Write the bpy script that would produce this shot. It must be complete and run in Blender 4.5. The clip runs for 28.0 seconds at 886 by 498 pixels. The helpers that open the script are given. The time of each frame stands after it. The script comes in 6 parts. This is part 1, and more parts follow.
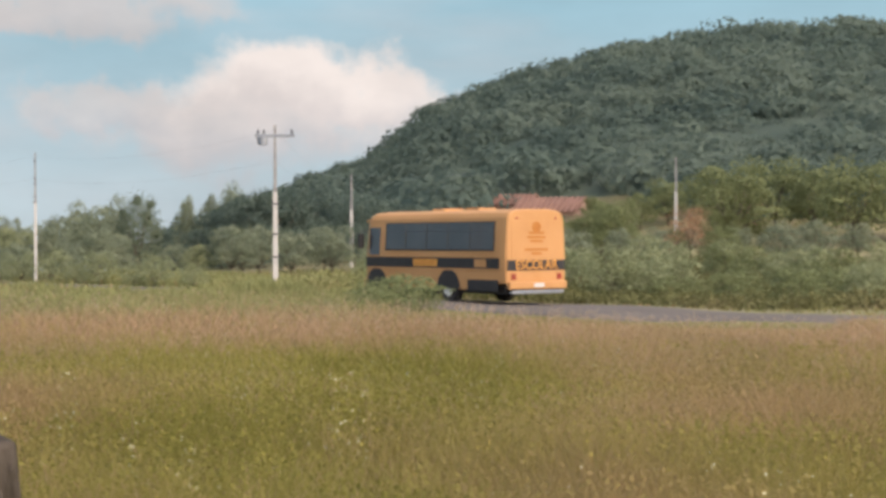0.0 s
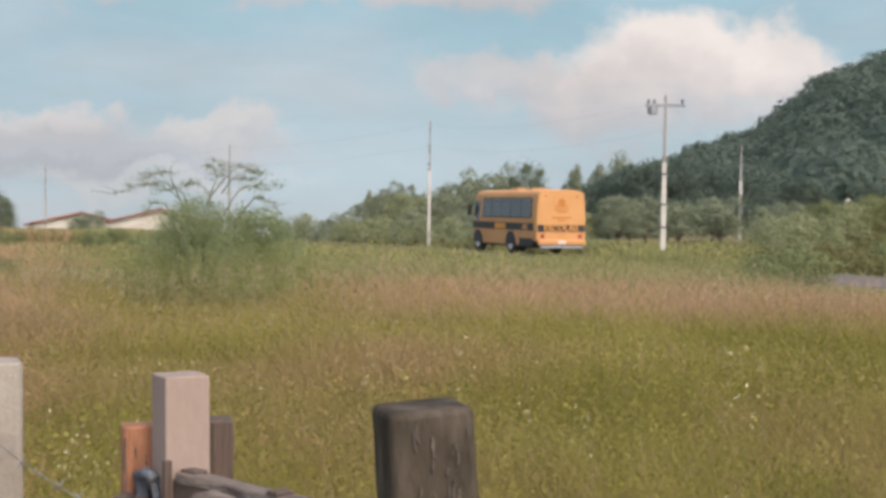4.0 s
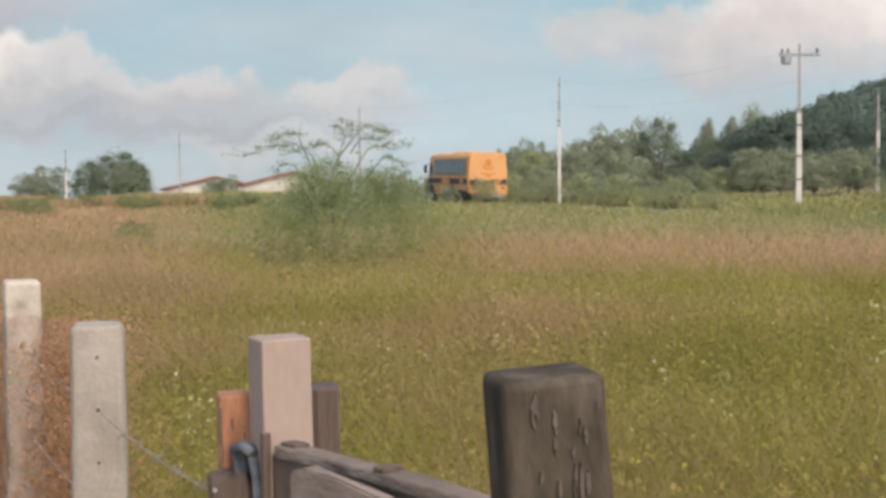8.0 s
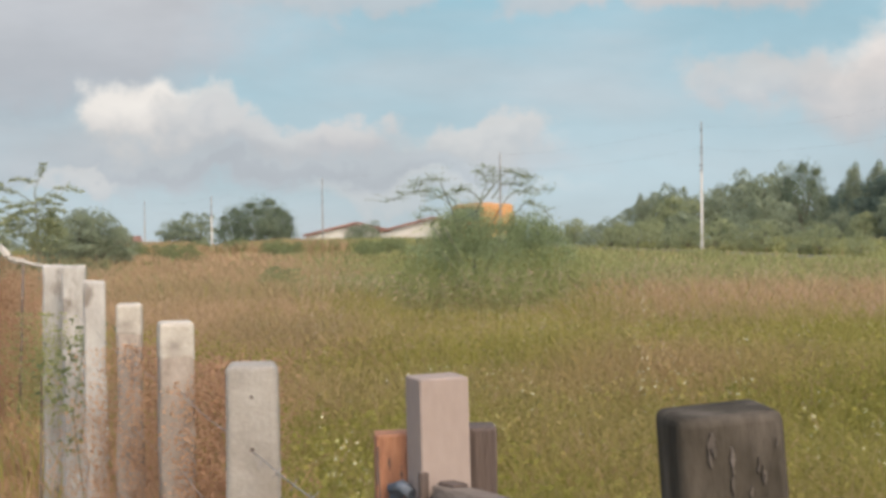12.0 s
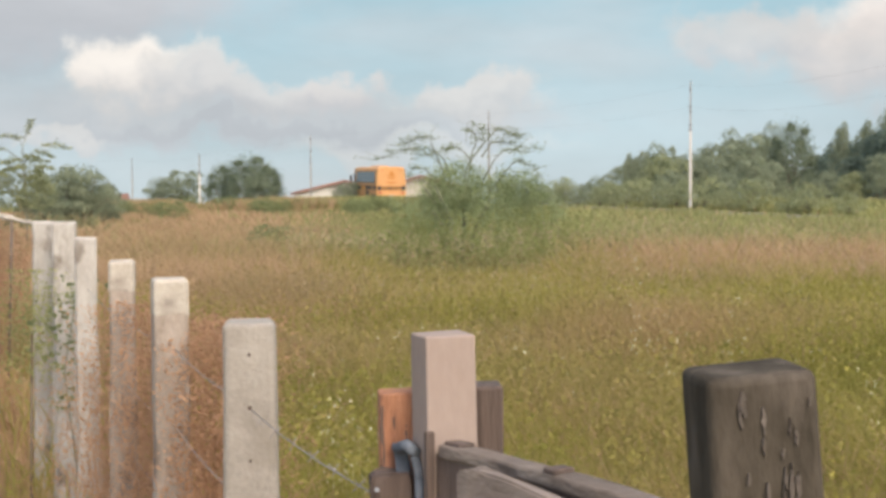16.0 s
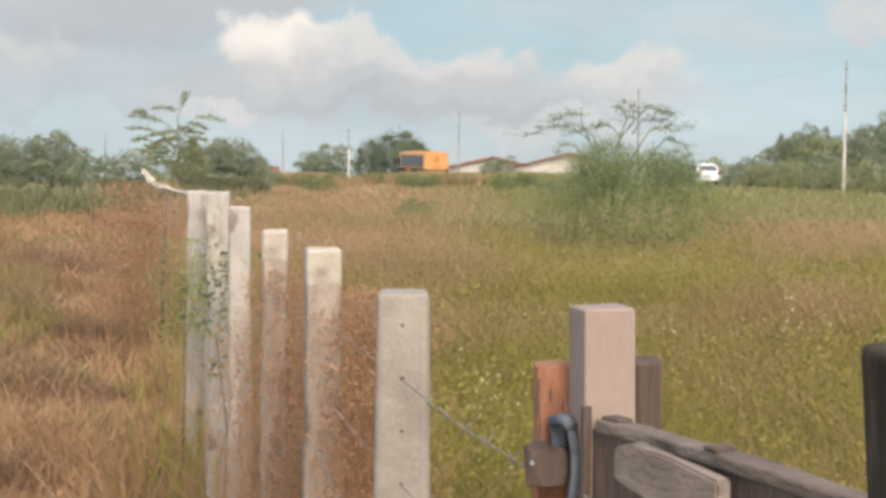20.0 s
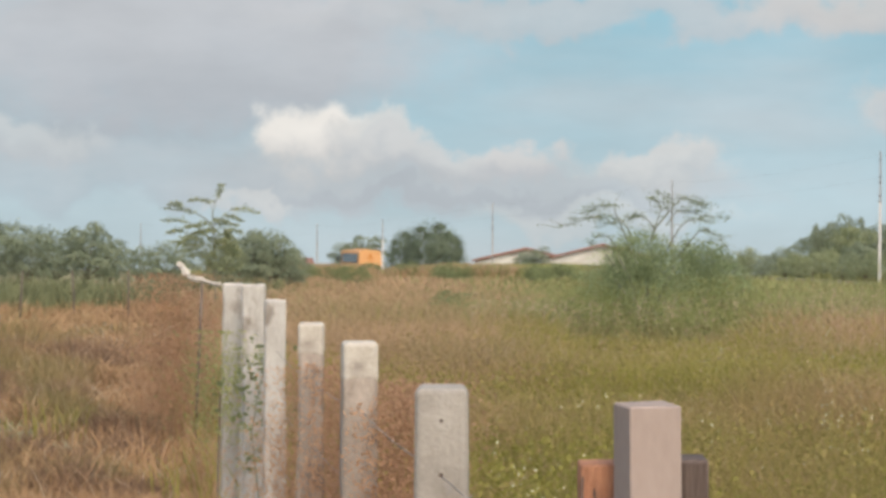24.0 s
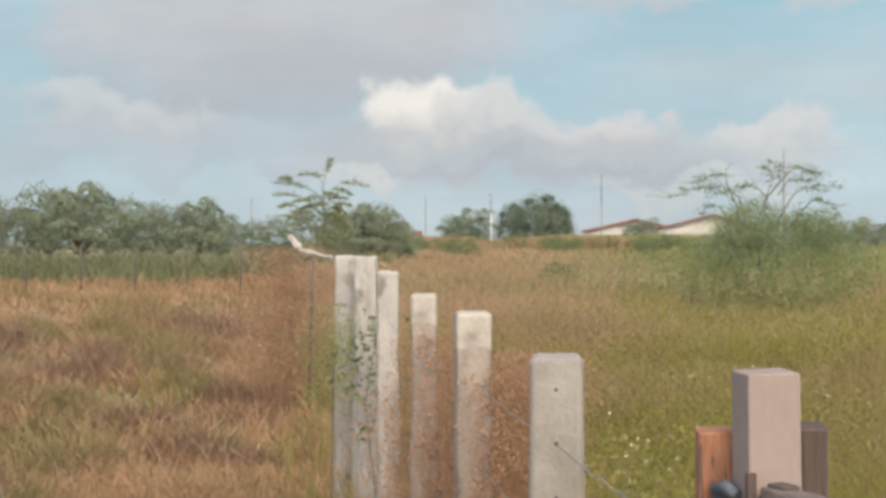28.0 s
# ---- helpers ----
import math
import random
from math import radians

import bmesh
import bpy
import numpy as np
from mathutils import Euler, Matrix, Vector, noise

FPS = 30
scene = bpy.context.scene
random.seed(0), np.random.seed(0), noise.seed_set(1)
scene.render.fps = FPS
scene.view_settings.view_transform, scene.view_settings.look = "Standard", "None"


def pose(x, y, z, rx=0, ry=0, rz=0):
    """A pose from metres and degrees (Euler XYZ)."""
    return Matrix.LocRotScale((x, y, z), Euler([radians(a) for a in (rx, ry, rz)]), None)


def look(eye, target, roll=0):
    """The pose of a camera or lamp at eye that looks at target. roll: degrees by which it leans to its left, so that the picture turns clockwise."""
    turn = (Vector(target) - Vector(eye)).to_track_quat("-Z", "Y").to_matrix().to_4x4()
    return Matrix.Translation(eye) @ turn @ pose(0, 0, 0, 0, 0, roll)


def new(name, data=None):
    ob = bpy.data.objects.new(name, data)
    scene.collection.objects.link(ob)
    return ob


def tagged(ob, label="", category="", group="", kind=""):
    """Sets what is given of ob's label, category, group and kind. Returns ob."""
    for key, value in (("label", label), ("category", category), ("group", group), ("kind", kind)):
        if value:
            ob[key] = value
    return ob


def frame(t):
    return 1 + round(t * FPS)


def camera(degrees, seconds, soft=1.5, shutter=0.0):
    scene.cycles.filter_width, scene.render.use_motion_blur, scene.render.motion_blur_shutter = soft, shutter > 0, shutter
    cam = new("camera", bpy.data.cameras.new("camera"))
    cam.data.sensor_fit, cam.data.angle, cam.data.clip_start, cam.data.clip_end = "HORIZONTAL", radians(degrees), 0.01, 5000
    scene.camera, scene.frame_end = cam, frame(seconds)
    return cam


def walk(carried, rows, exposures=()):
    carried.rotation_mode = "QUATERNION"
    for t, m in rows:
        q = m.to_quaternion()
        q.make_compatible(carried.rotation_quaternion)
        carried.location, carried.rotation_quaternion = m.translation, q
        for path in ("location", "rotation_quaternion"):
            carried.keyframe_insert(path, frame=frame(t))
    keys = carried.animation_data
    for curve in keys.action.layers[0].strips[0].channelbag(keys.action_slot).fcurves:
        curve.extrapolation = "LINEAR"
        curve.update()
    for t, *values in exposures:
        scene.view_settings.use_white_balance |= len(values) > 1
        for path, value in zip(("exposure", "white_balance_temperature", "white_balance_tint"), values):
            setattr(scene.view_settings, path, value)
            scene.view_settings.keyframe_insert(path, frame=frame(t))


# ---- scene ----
# ---- camera ----
# seconds, x, y, z, yaw (to the left), pitch (up), roll (picture turns anticlockwise)
PATH = [
    (0, 0.082, -0.289, 1.722, -13.91, -0.41, 0.21),
    (0.5, 0.085, -0.288, 1.727, -12.48, -0.06, 0.16),
    (1, 0.094, -0.289, 1.739, -9.91, 0.58, 0.12),
    (1.5, 0.086, -0.293, 1.736, -8.63, 0.27, -0.1),
    (2, 0.066, -0.301, 1.734, -6.19, 0.04, -0.4),
    (2.5, 0.052, -0.291, 1.731, -4.68, -0.81, -0.6),
    (3, 0.044, -0.284, 1.728, -3.67, -0.64, -0.73),
    (3.5, 0.032, -0.28, 1.725, -2.58, -1.11, -0.91),
    (4, 0.022, -0.29, 1.728, -0.49, -1.54, -0.8),
    (4.4, 0.026, -0.341, 1.731, 2.69, -0.32, -0.83),
    (4.5, 0.012, -0.329, 1.732, 3.25, -0.4, -0.95),
    (6.5, 0.021, -0.37, 1.723, 3.28, -3.42, -1.06),
    (7, 0.021, -0.368, 1.727, 3.39, -2.71, -0.58),
    (7.1, 0.01, -0.37, 1.715, 3.37, -2.35, -0.27),
    (7.5, 0.029, -0.038, 1.706, 4.11, -2.43, 0.52),
    (8, 0.032, -0.035, 1.704, 4.1, -3.01, 0.4),
    (8.5, 0.029, -0.035, 1.703, 4.77, -2.99, 0.36),
    (9, 0.025, -0.036, 1.706, 5.37, -1.9, 0.43),
    (9.5, 0.02, -0.036, 1.707, 5.28, -0.98, 0.21),
    (10, 0.017, -0.041, 1.708, 5.88, -0.22, 0.2),
    (10.5, 0.012, -0.037, 1.706, 6.37, -0.19, -0.25),
    (11, 0.006, -0.02, 1.694, 7.42, -1.83, -0.07),
    (11.5, 0.007, -0.022, 1.692, 8.34, -1.3, 0.25),
    (13.5, 0.006, -0.019, 1.707, 9.8, -1.86, 0.91),
    (14, 0.002, -0.01, 1.704, 9.29, -1.87, 0.7),
    (14.5, 0.002, -0.012, 1.699, 10.29, -2.29, 1.39),
    (15, 0, 0.002, 1.693, 8.79, -2.93, 1.19),
    (15.5, -0.008, 0.011, 1.69, 7.1, -3.69, 0.88),
    (16, -0.023, 0.018, 1.689, 8.58, -2.82, 0.33),
    (16.3, -0.018, -0.005, 1.698, 11.85, -2.04, 0.29),
    (16.8, -0.021, 0.013, 1.693, 9.49, -2.4, -0.06),
    (17, -0.024, 0.018, 1.69, 10.99, -3.26, 0.01),
    (17.5, -0.021, 0.023, 1.688, 11.62, -3.05, 0.08),
    (18, -0.025, 0.027, 1.687, 11.47, -3.15, 0.07),
    (18.5, -0.027, 0.028, 1.696, 11.33, -3.05, 0.23),
    (19, -0.038, 0.027, 1.685, 12.97, -3.39, -0.49),
    (19.5, -0.04, 0.035, 1.681, 13.09, -3.64, -0.61),
    (20, -0.044, 0.038, 1.68, 13.69, -3.64, -0.5),
    (20.5, -0.047, 0.033, 1.684, 13.27, -2.93, -0.21),
    (22.5, -0.052, 0.052, 1.687, 14.33, -2.21, -0.32),
    (23, -0.049, 0.054, 1.687, 13.91, -1.72, -0.36),
    (23.5, -0.059, 0.061, 1.685, 14.45, -1.03, -0.44),
    (24, -0.06, 0.062, 1.684, 14.89, -0.46, -0.4),
    (24.5, -0.06, 0.057, 1.686, 15.21, -0.25, -0.35),
    (25, -0.06, 0.049, 1.686, 15.45, -0.54, -0.18),
    (25.5, -0.059, 0.051, 1.685, 15.86, -0.7, 0.11),
    (26, -0.059, 0.058, 1.683, 16.38, -0.7, 0.16),
    (26.5, -0.059, 0.055, 1.685, 17.11, -0.98, 0.36),
    (27, -0.061, 0.055, 1.683, 17.17, -1.29, 0.46),
    (27.5, -0.062, 0.051, 1.681, 18.09, -1.31, 0.37),
    (28, -0.066, 0.048, 1.68, 18.68, -1.44, 0.12),
]


def held(x, y, z, yaw, pitch, roll):
    return pose(x, y, z) @ pose(0, 0, 0, 0, 0, yaw) @ pose(0, 0, 0, 90 + pitch) @ pose(0, 0, 0, 0, 0, -roll)


cam = camera(30.256, 28.0, soft=3.5)
walk(cam, [(t, held(*r)) for t, *r in PATH], exposures=[(0.0, 0.07, 6850, 14), (2.0, 0.02, 6800, 14), (4.5, 0.03, 6700, 13), (6.5, 0.2, 6850, 13), (7.0, 0.17, 6820, 13), (8.0, 0.07, 6780, 12), (9.0, 0.17, 6750, 12), (10.0, 0.03, 6680, 11), (11.0, 0.06, 6600, 10), (14.0, 0.05, 6620, 9), (16.0, 0.21, 6740, 10), (17.0, 0.13, 6770, 10), (18.0, 0.20, 6800, 10), (19.0, 0.09, 6840, 11), (20.0, 0.22, 6880, 11), (23.0, 0.08, 6660, 9), (25.0, 0.04, 6580, 8), (28.0, 0.10, 6640, 9)])

# ---- world and sun ----
SUN_EL, SUN_AZ = 48.0, 150.0      # degrees; azimuth clockwise from straight ahead
world = bpy.data.worlds.new("world")
scene.world = world
world.use_nodes = True
wn, wl = world.node_tree.nodes, world.node_tree.links
sky = wn.new("ShaderNodeTexSky")
sky.sky_type, sky.sun_disc = "NISHITA", False
sky.sun_elevation, sky.sun_rotation = radians(SUN_EL), radians(SUN_AZ)
sky.dust_density = 3.0
wl.new(sky.outputs[0], wn["Background"].inputs[0])
wn["Background"].inputs[1].default_value = 0.34
sun = new("sun", bpy.data.lights.new("sun", "SUN"))
sun.data.energy, sun.data.angle, sun.data.color = 1.45, radians(16), (1.0, 0.93, 0.84)
sx, sy = math.sin(radians(SUN_AZ)) * 50, math.cos(radians(SUN_AZ)) * 50
sun.matrix_world = look((sx, sy, 50 * math.tan(radians(SUN_EL))), (0, 0, 0))


# ---- materials ----
def material(name, a, b, scale=8.0, rough=0.8, metal=0.0, bump=0.3, fine=60.0, island=0.0, objrand=0.0, c=None, stretch=(1, 1, 1), spec=0.3, stain=0.5, thin=0.0, shift=0.0):
    """Colour between a and b by a coarse and a fine noise, with bump; island or objrand: how far single pieces differ; c: colour of the stains; shift: how far the pattern moves from object to object."""
    m = bpy.data.materials.new(name)
    m.use_nodes = True
    n, l = m.node_tree.nodes, m.node_tree.links
    p = n["Principled BSDF"]
    p.inputs["Roughness"].default_value, p.inputs["Metallic"].default_value = rough, metal
    p.inputs["Specular IOR Level"].default_value = spec
    co = n.new("ShaderNodeTexCoord")
    mp = n.new("ShaderNodeMapping")
    mp.inputs["Scale"].default_value = stretch
    l.new(co.outputs["Object"], mp.inputs["Vector"])
    n1, n2 = n.new("ShaderNodeTexNoise"), n.new("ShaderNodeTexNoise")
    for q, s, d in ((n1, scale, 5), (n2, fine, 3)):
        q.inputs["Scale"].default_value, q.inputs["Detail"].default_value = s, d
        l.new(mp.outputs[0], q.inputs["Vector"])
    add = n.new("ShaderNodeMath")
    add.operation = "MULTIPLY_ADD"
    l.new(n2.outputs["Fac"], add.inputs[0])
    add.inputs[1].default_value = 0.45
    l.new(n1.outputs["Fac"], add.inputs[2])
    ramp = n.new("ShaderNodeMapRange")
    ramp.inputs[1].default_value, ramp.inputs[2].default_value = 0.52, 0.95
    l.new(add.outputs[0], ramp.inputs[0])
    fac = ramp.outputs[0]
    if island or objrand:
        src = n.new("ShaderNodeNewGeometry").outputs["Random Per Island"] if island else n.new("ShaderNodeObjectInfo").outputs["Random"]
        mx = n.new("ShaderNodeMix")
        mx.inputs[0].default_value = island or objrand
        l.new(fac, mx.inputs[2]), l.new(src, mx.inputs[3])
        fac = mx.outputs[0]
    col = n.new("ShaderNodeMix")
    col.data_type = "RGBA"
    col.inputs[6].default_value, col.inputs[7].default_value = (*a, 1), (*b, 1)
    l.new(fac, col.inputs[0])
    out = col.outputs[2]
    if c:
        n3 = n.new("ShaderNodeTexNoise")
        n3.inputs["Scale"].default_value, n3.inputs["Detail"].default_value = scale * 0.6, 8
        mp3 = n.new("ShaderNodeMapping")
        mp3.inputs["Location"].default_value, mp3.inputs["Scale"].default_value = (3.1, 7.7, 1.3), stretch
        l.new(co.outputs["Object"], mp3.inputs["Vector"]), l.new(mp3.outputs[0], n3.inputs["Vector"])
        if shift:
            rs = n.new("ShaderNodeMath")
            rs.operation = "MULTIPLY"
            rs.inputs[1].default_value = shift
            l.new(n.new("ShaderNodeObjectInfo").outputs["Random"], rs.inputs[0])
            l.new(rs.outputs[0], mp3.inputs["Location"]), l.new(rs.outputs[0], mp.inputs["Location"])
        r3 = n.new("ShaderNodeMapRange")
        r3.inputs[1].default_value, r3.inputs[2].default_value = 1 - stain - 0.02, 1 - stain + 0.14
        l.new(n3.outputs["Fac"], r3.inputs[0])
        c2 = n.new("ShaderNodeMix")
        c2.data_type = "RGBA"
        c2.inputs[7].default_value = (*c, 1)
        l.new(out, c2.inputs[6]), l.new(r3.outputs[0], c2.inputs[0])
        out = c2.outputs[2]
    l.new(out, p.inputs["Base Color"])
    if bump:
        bp = n.new("ShaderNodeBump")
        bp.inputs["Strength"].default_value, bp.inputs["Distance"].default_value = bump, 0.02
        l.new(add.outputs[0], bp.inputs["Height"]), l.new(bp.outputs[0], p.inputs["Normal"])
    if thin:      # leaves and blades let light through
        tr, ms = n.new("ShaderNodeBsdfTranslucent"), n.new("ShaderNodeMixShader")
        ms.inputs[0].default_value = thin
        l.new(out, tr.inputs[0]), l.new(p.outputs[0], ms.inputs[1]), l.new(tr.outputs[0], ms.inputs[2])
        l.new(ms.outputs[0], n["Material Output"].inputs[0])
    return m


M = {
    "soil": material("dry_soil", (0.17, 0.135, 0.070), (0.27, 0.20, 0.115), 0.5, 0.95, fine=9, c=(0.13, 0.13, 0.05), stain=0.5),
    "field": material("weedy_ground", (0.16, 0.145, 0.064), (0.235, 0.195, 0.098), 0.4, 0.95, fine=7, c=(0.25, 0.185, 0.10), stain=0.45),
    "asphalt": material("worn_asphalt", (0.112, 0.094, 0.078), (0.152, 0.130, 0.110), 0.4, 0.9, fine=30, bump=0.2, spec=0.1),
    "concrete": material("weathered_concrete", (0.215, 0.185, 0.150), (0.305, 0.268, 0.222), 9, 0.9, fine=110, c=(0.175, 0.145, 0.11), stain=0.46),
    "stained_concrete": material("lichen_stained_concrete", (0.236, 0.190, 0.147), (0.341, 0.280, 0.225), 20, 0.92, fine=120, c=(0.150, 0.112, 0.083), stain=0.45, stretch=(1, 1, 0.7), shift=40.0),
    "pale_concrete": material("pale_lichen_spotted_concrete", (0.30, 0.272, 0.232), (0.40, 0.365, 0.315), 18, 0.92, fine=90, c=(0.135, 0.105, 0.080), stain=0.41, stretch=(1, 1, 0.6), shift=40.0),
    "lime": material("limewashed_concrete", (0.325, 0.284, 0.226), (0.445, 0.392, 0.318), 14, 0.9, fine=80, c=(0.18, 0.148, 0.12), stain=0.43),
    "black_wood": material("charred_dark_timber", (0.040, 0.033, 0.024), (0.066, 0.054, 0.040), 42, 0.95, fine=210, bump=0.25, c=(0.098, 0.080, 0.062), stain=0.45, stretch=(1, 1, 0.35), spec=0.05),
    "worn_wood": material("pale_peeling_timber", (0.076, 0.062, 0.050), (0.118, 0.097, 0.080), 60, 0.95, fine=200, bump=0.2, objrand=0.5, spec=0.1),
    "pale_wood": material("pale_planed_timber", (0.235, 0.175, 0.140), (0.290, 0.222, 0.180), 7, 0.88, fine=90, bump=0.10, c=(0.205, 0.150, 0.118), stain=0.42, stretch=(1, 1, 0.5)),
    "orange_wood": material("fresh_orange_timber", (0.25, 0.105, 0.055), (0.37, 0.17, 0.090), 26, 0.85, fine=120, bump=0.8, c=(0.15, 0.07, 0.042), stain=0.44, stretch=(1, 1, 0.30)),
    "grey_wood": material("grey_weathered_timber", (0.100, 0.076, 0.059), (0.160, 0.124, 0.098), 22, 0.92, fine=140, bump=0.5, c=(0.25, 0.205, 0.165), stain=0.36, stretch=(0.5, 0.5, 1)),
    "brown_wood": material("dark_brown_timber", (0.055, 0.038, 0.030), (0.115, 0.082, 0.064), 12, 0.92, fine=100, bump=0.7, stretch=(1, 1, 0.15)),
    "wire": material("rusty_fence_wire", (0.20, 0.18, 0.16), (0.30, 0.27, 0.245), 30, 0.7, 0.3, 0.1),
    "blue": material("faded_blue_plastic", (0.075, 0.082, 0.092), (0.125, 0.135, 0.150), 30, 0.85, bump=0.2, spec=0.12),
    "pole": material("pale_pole_concrete", (0.42, 0.39, 0.345), (0.52, 0.485, 0.43), 2, 0.9, fine=30),
    "grey_pole": material("grey_weathered_pole", (0.20, 0.19, 0.175), (0.29, 0.275, 0.25), 3, 0.9, fine=30),
    "steel": material("grey_galvanised_steel", (0.22, 0.23, 0.24), (0.34, 0.35, 0.36), 5, 0.6, 0.6, 0.1),
    "dark_steel": material("dark_line_hardware", (0.06, 0.06, 0.065), (0.10, 0.10, 0.105), 5, 0.6, 0.3, 0.1),
    "wall": material("white_plaster", (0.40, 0.365, 0.30), (0.50, 0.46, 0.385), 0.7, 0.9, fine=20, c=(0.30, 0.255, 0.20), stain=0.42),
    "pink_wall": material("pink_brick_render", (0.42, 0.25, 0.19), (0.52, 0.33, 0.26), 0.8, 0.9, fine=20),
    "tile": material("clay_roof_tile", (0.165, 0.090, 0.064), (0.24, 0.135, 0.098), 1.5, 0.9, fine=20, objrand=0.5, spec=0.15),
    "yellow": material("school_bus_yellow_paint", (0.440, 0.218, 0.078), (0.506, 0.262, 0.102), 0.6, 0.55, fine=14, bump=0.03, c=(0.41, 0.19, 0.06), stain=0.42, spec=0.3),
    "bus_black": material("matt_black_paint", (0.020, 0.018, 0.018), (0.035, 0.032, 0.03), 2, 0.5, bump=0.03),
    "glass": material("dark_window_glass", (0.030, 0.033, 0.036), (0.05, 0.053, 0.056), 0.8, 0.12, bump=0.0, spec=0.7),
    "rubber": material("dusty_tyre_rubber", (0.025, 0.022, 0.02), (0.06, 0.05, 0.042), 4, 0.9),
    "rim": material("painted_steel_rim", (0.45, 0.43, 0.40), (0.60, 0.58, 0.55), 6, 0.5, 0.2, 0.05),
    "red_lens": material("red_lamp_lens", (0.20, 0.025, 0.015), (0.28, 0.035, 0.02), 20, 0.4, bump=0.0, spec=0.4),
    "white_paint": material("white_car_paint", (0.74, 0.74, 0.73), (0.80, 0.80, 0.79), 1.5, 0.3, bump=0.0, spec=0.5),
    "silver": material("silver_car_paint", (0.348, 0.358, 0.368), (0.421, 0.431, 0.442), 1.5, 0.4, 0.3, 0.0, spec=0.4),
    "lamp_glass": material("clear_lamp_lens", (0.55, 0.56, 0.56), (0.68, 0.68, 0.68), 20, 0.15, bump=0.0, spec=0.6),
    "ink": material("faded_dark_lettering", (0.34, 0.12, 0.02), (0.42, 0.16, 0.03), 6, 0.6, bump=0.0),
    "cream": material("faded_yellow_lettering", (0.62, 0.27, 0.05), (0.72, 0.33, 0.07), 6, 0.6, bump=0.0),
    "bark": material("grey_brown_bark", (0.10, 0.075, 0.055), (0.19, 0.15, 0.115), 6, 0.95, fine=40, bump=0.8, stretch=(1, 1, 0.3)),
    "leaf": material("mid_green_foliage", (0.220, 0.237, 0.126), (0.345, 0.356, 0.192), 1.2, 0.85, bump=0, fine=5, island=0.3, thin=0.48, spec=0.1),
    "leaf_warm": material("yellow_green_foliage", (0.154, 0.174, 0.079), (0.244, 0.260, 0.119), 0.8, 0.85, bump=0, fine=5, island=0.3, thin=0.45, spec=0.08),
    "bank_weed": material("dull_green_bank_weeds", (0.118, 0.118, 0.050), (0.20, 0.192, 0.080), 0.25, 0.85, bump=0, fine=2.5, island=0.25, c=(0.22, 0.175, 0.085), stain=0.43, thin=0.42, spec=0.1),
    "leaf_bush": material("dull_green_bush_foliage", (0.262, 0.305, 0.155), (0.370, 0.405, 0.212), 1.2, 0.85, bump=0, fine=5, island=0.22, thin=0.6, spec=0.1),
    "leaf_skirt": material("yellow_green_lower_shoots", (0.225, 0.240, 0.088), (0.320, 0.325, 0.125), 0.9, 0.85, bump=0, fine=4, island=0.25, thin=0.55, spec=0.1),
    "leaf_round": material("dense_dark_green_foliage", (0.118, 0.145, 0.096), (0.188, 0.215, 0.140), 0.8, 0.85, bump=0, fine=5, island=0.25, thin=0.35, spec=0.06),
    "twig": material("pale_green_grey_twigs", (0.15, 0.15, 0.10), (0.22, 0.215, 0.145), 6, 0.9, fine=30, bump=0.2),
    "leaf_dark": material("dark_green_foliage", (0.176, 0.200, 0.132), (0.277, 0.299, 0.190), 0.8, 0.85, bump=0, fine=5, island=0.3, thin=0.45, spec=0.1),
    "leaf_light": material("feathery_light_green_foliage", (0.19, 0.225, 0.12), (0.28, 0.315, 0.175), 1.0, 0.75, bump=0, fine=5, island=0.5, thin=0.55),
    # hill foliage, its colour lightened and blued to carry the distance haze
    "leaf_hill": material("hillside_forest_foliage", (0.093, 0.126, 0.103), (0.175, 0.208, 0.154), 0.05, 1.0, bump=0, fine=0.22, island=0.08, thin=0.5, spec=0.02),
    "grass_green": material("yellow_green_grass", (0.205, 0.188, 0.038), (0.366, 0.312, 0.080), 0.45, 0.8, bump=0, fine=1.6, island=0.14, c=(0.365, 0.250, 0.115), stain=0.50, thin=0.55),
    "grass_dry": material("dry_pinkish_grass", (0.368, 0.236, 0.128), (0.500, 0.342, 0.196), 0.35, 0.85, bump=0, fine=2.5, island=0.2, c=(0.27, 0.215, 0.095), stain=0.42, thin=0.5),
    "grass_verge": material("green_verge_weeds", (0.202, 0.201, 0.081), (0.340, 0.328, 0.133), 0.25, 0.85, bump=0, fine=2.5, island=0.3, c=(0.30, 0.235, 0.112), stain=0.43, thin=0.42, spec=0.15),
    "grass_cut": material("cut_brown_grass", (0.290, 0.172, 0.088), (0.476, 0.298, 0.158), 0.8, 0.9, bump=0, fine=4, island=0.22, c=(0.225, 0.185, 0.075), stain=0.50, thin=0.42),
    "crop": material("tall_green_crop_leaves", (0.131, 0.138, 0.066), (0.209, 0.204, 0.098), 0.35, 0.85, bump=0, fine=4, island=0.35, c=(0.27, 0.205, 0.12), stain=0.46, thin=0.45),
    "weed_leaf": material("soft_yellow_green_weed", (0.252, 0.250, 0.098), (0.340, 0.332, 0.140), 4, 0.85, bump=0, fine=9, island=0.3, thin=0.5, spec=0.1),
    "rust_twig": material("rust_coloured_dry_vine", (0.365, 0.207, 0.118), (0.481, 0.296, 0.179), 3, 0.9, bump=0, fine=12, island=0.2, thin=0.5, spec=0.1),
    "board_wood": material("pale_weathered_board", (0.167, 0.130, 0.104), (0.238, 0.189, 0.151), 22, 0.92, fine=140, bump=0.4, c=(0.15, 0.115, 0.09), stain=0.36, stretch=(0.5, 0.5, 1)),
    "brush": material("dark_reddish_dry_brush", (0.17, 0.105, 0.066), (0.29, 0.185, 0.115), 3, 0.9, bump=0, fine=12, island=0.4, thin=0.3, spec=0.1),
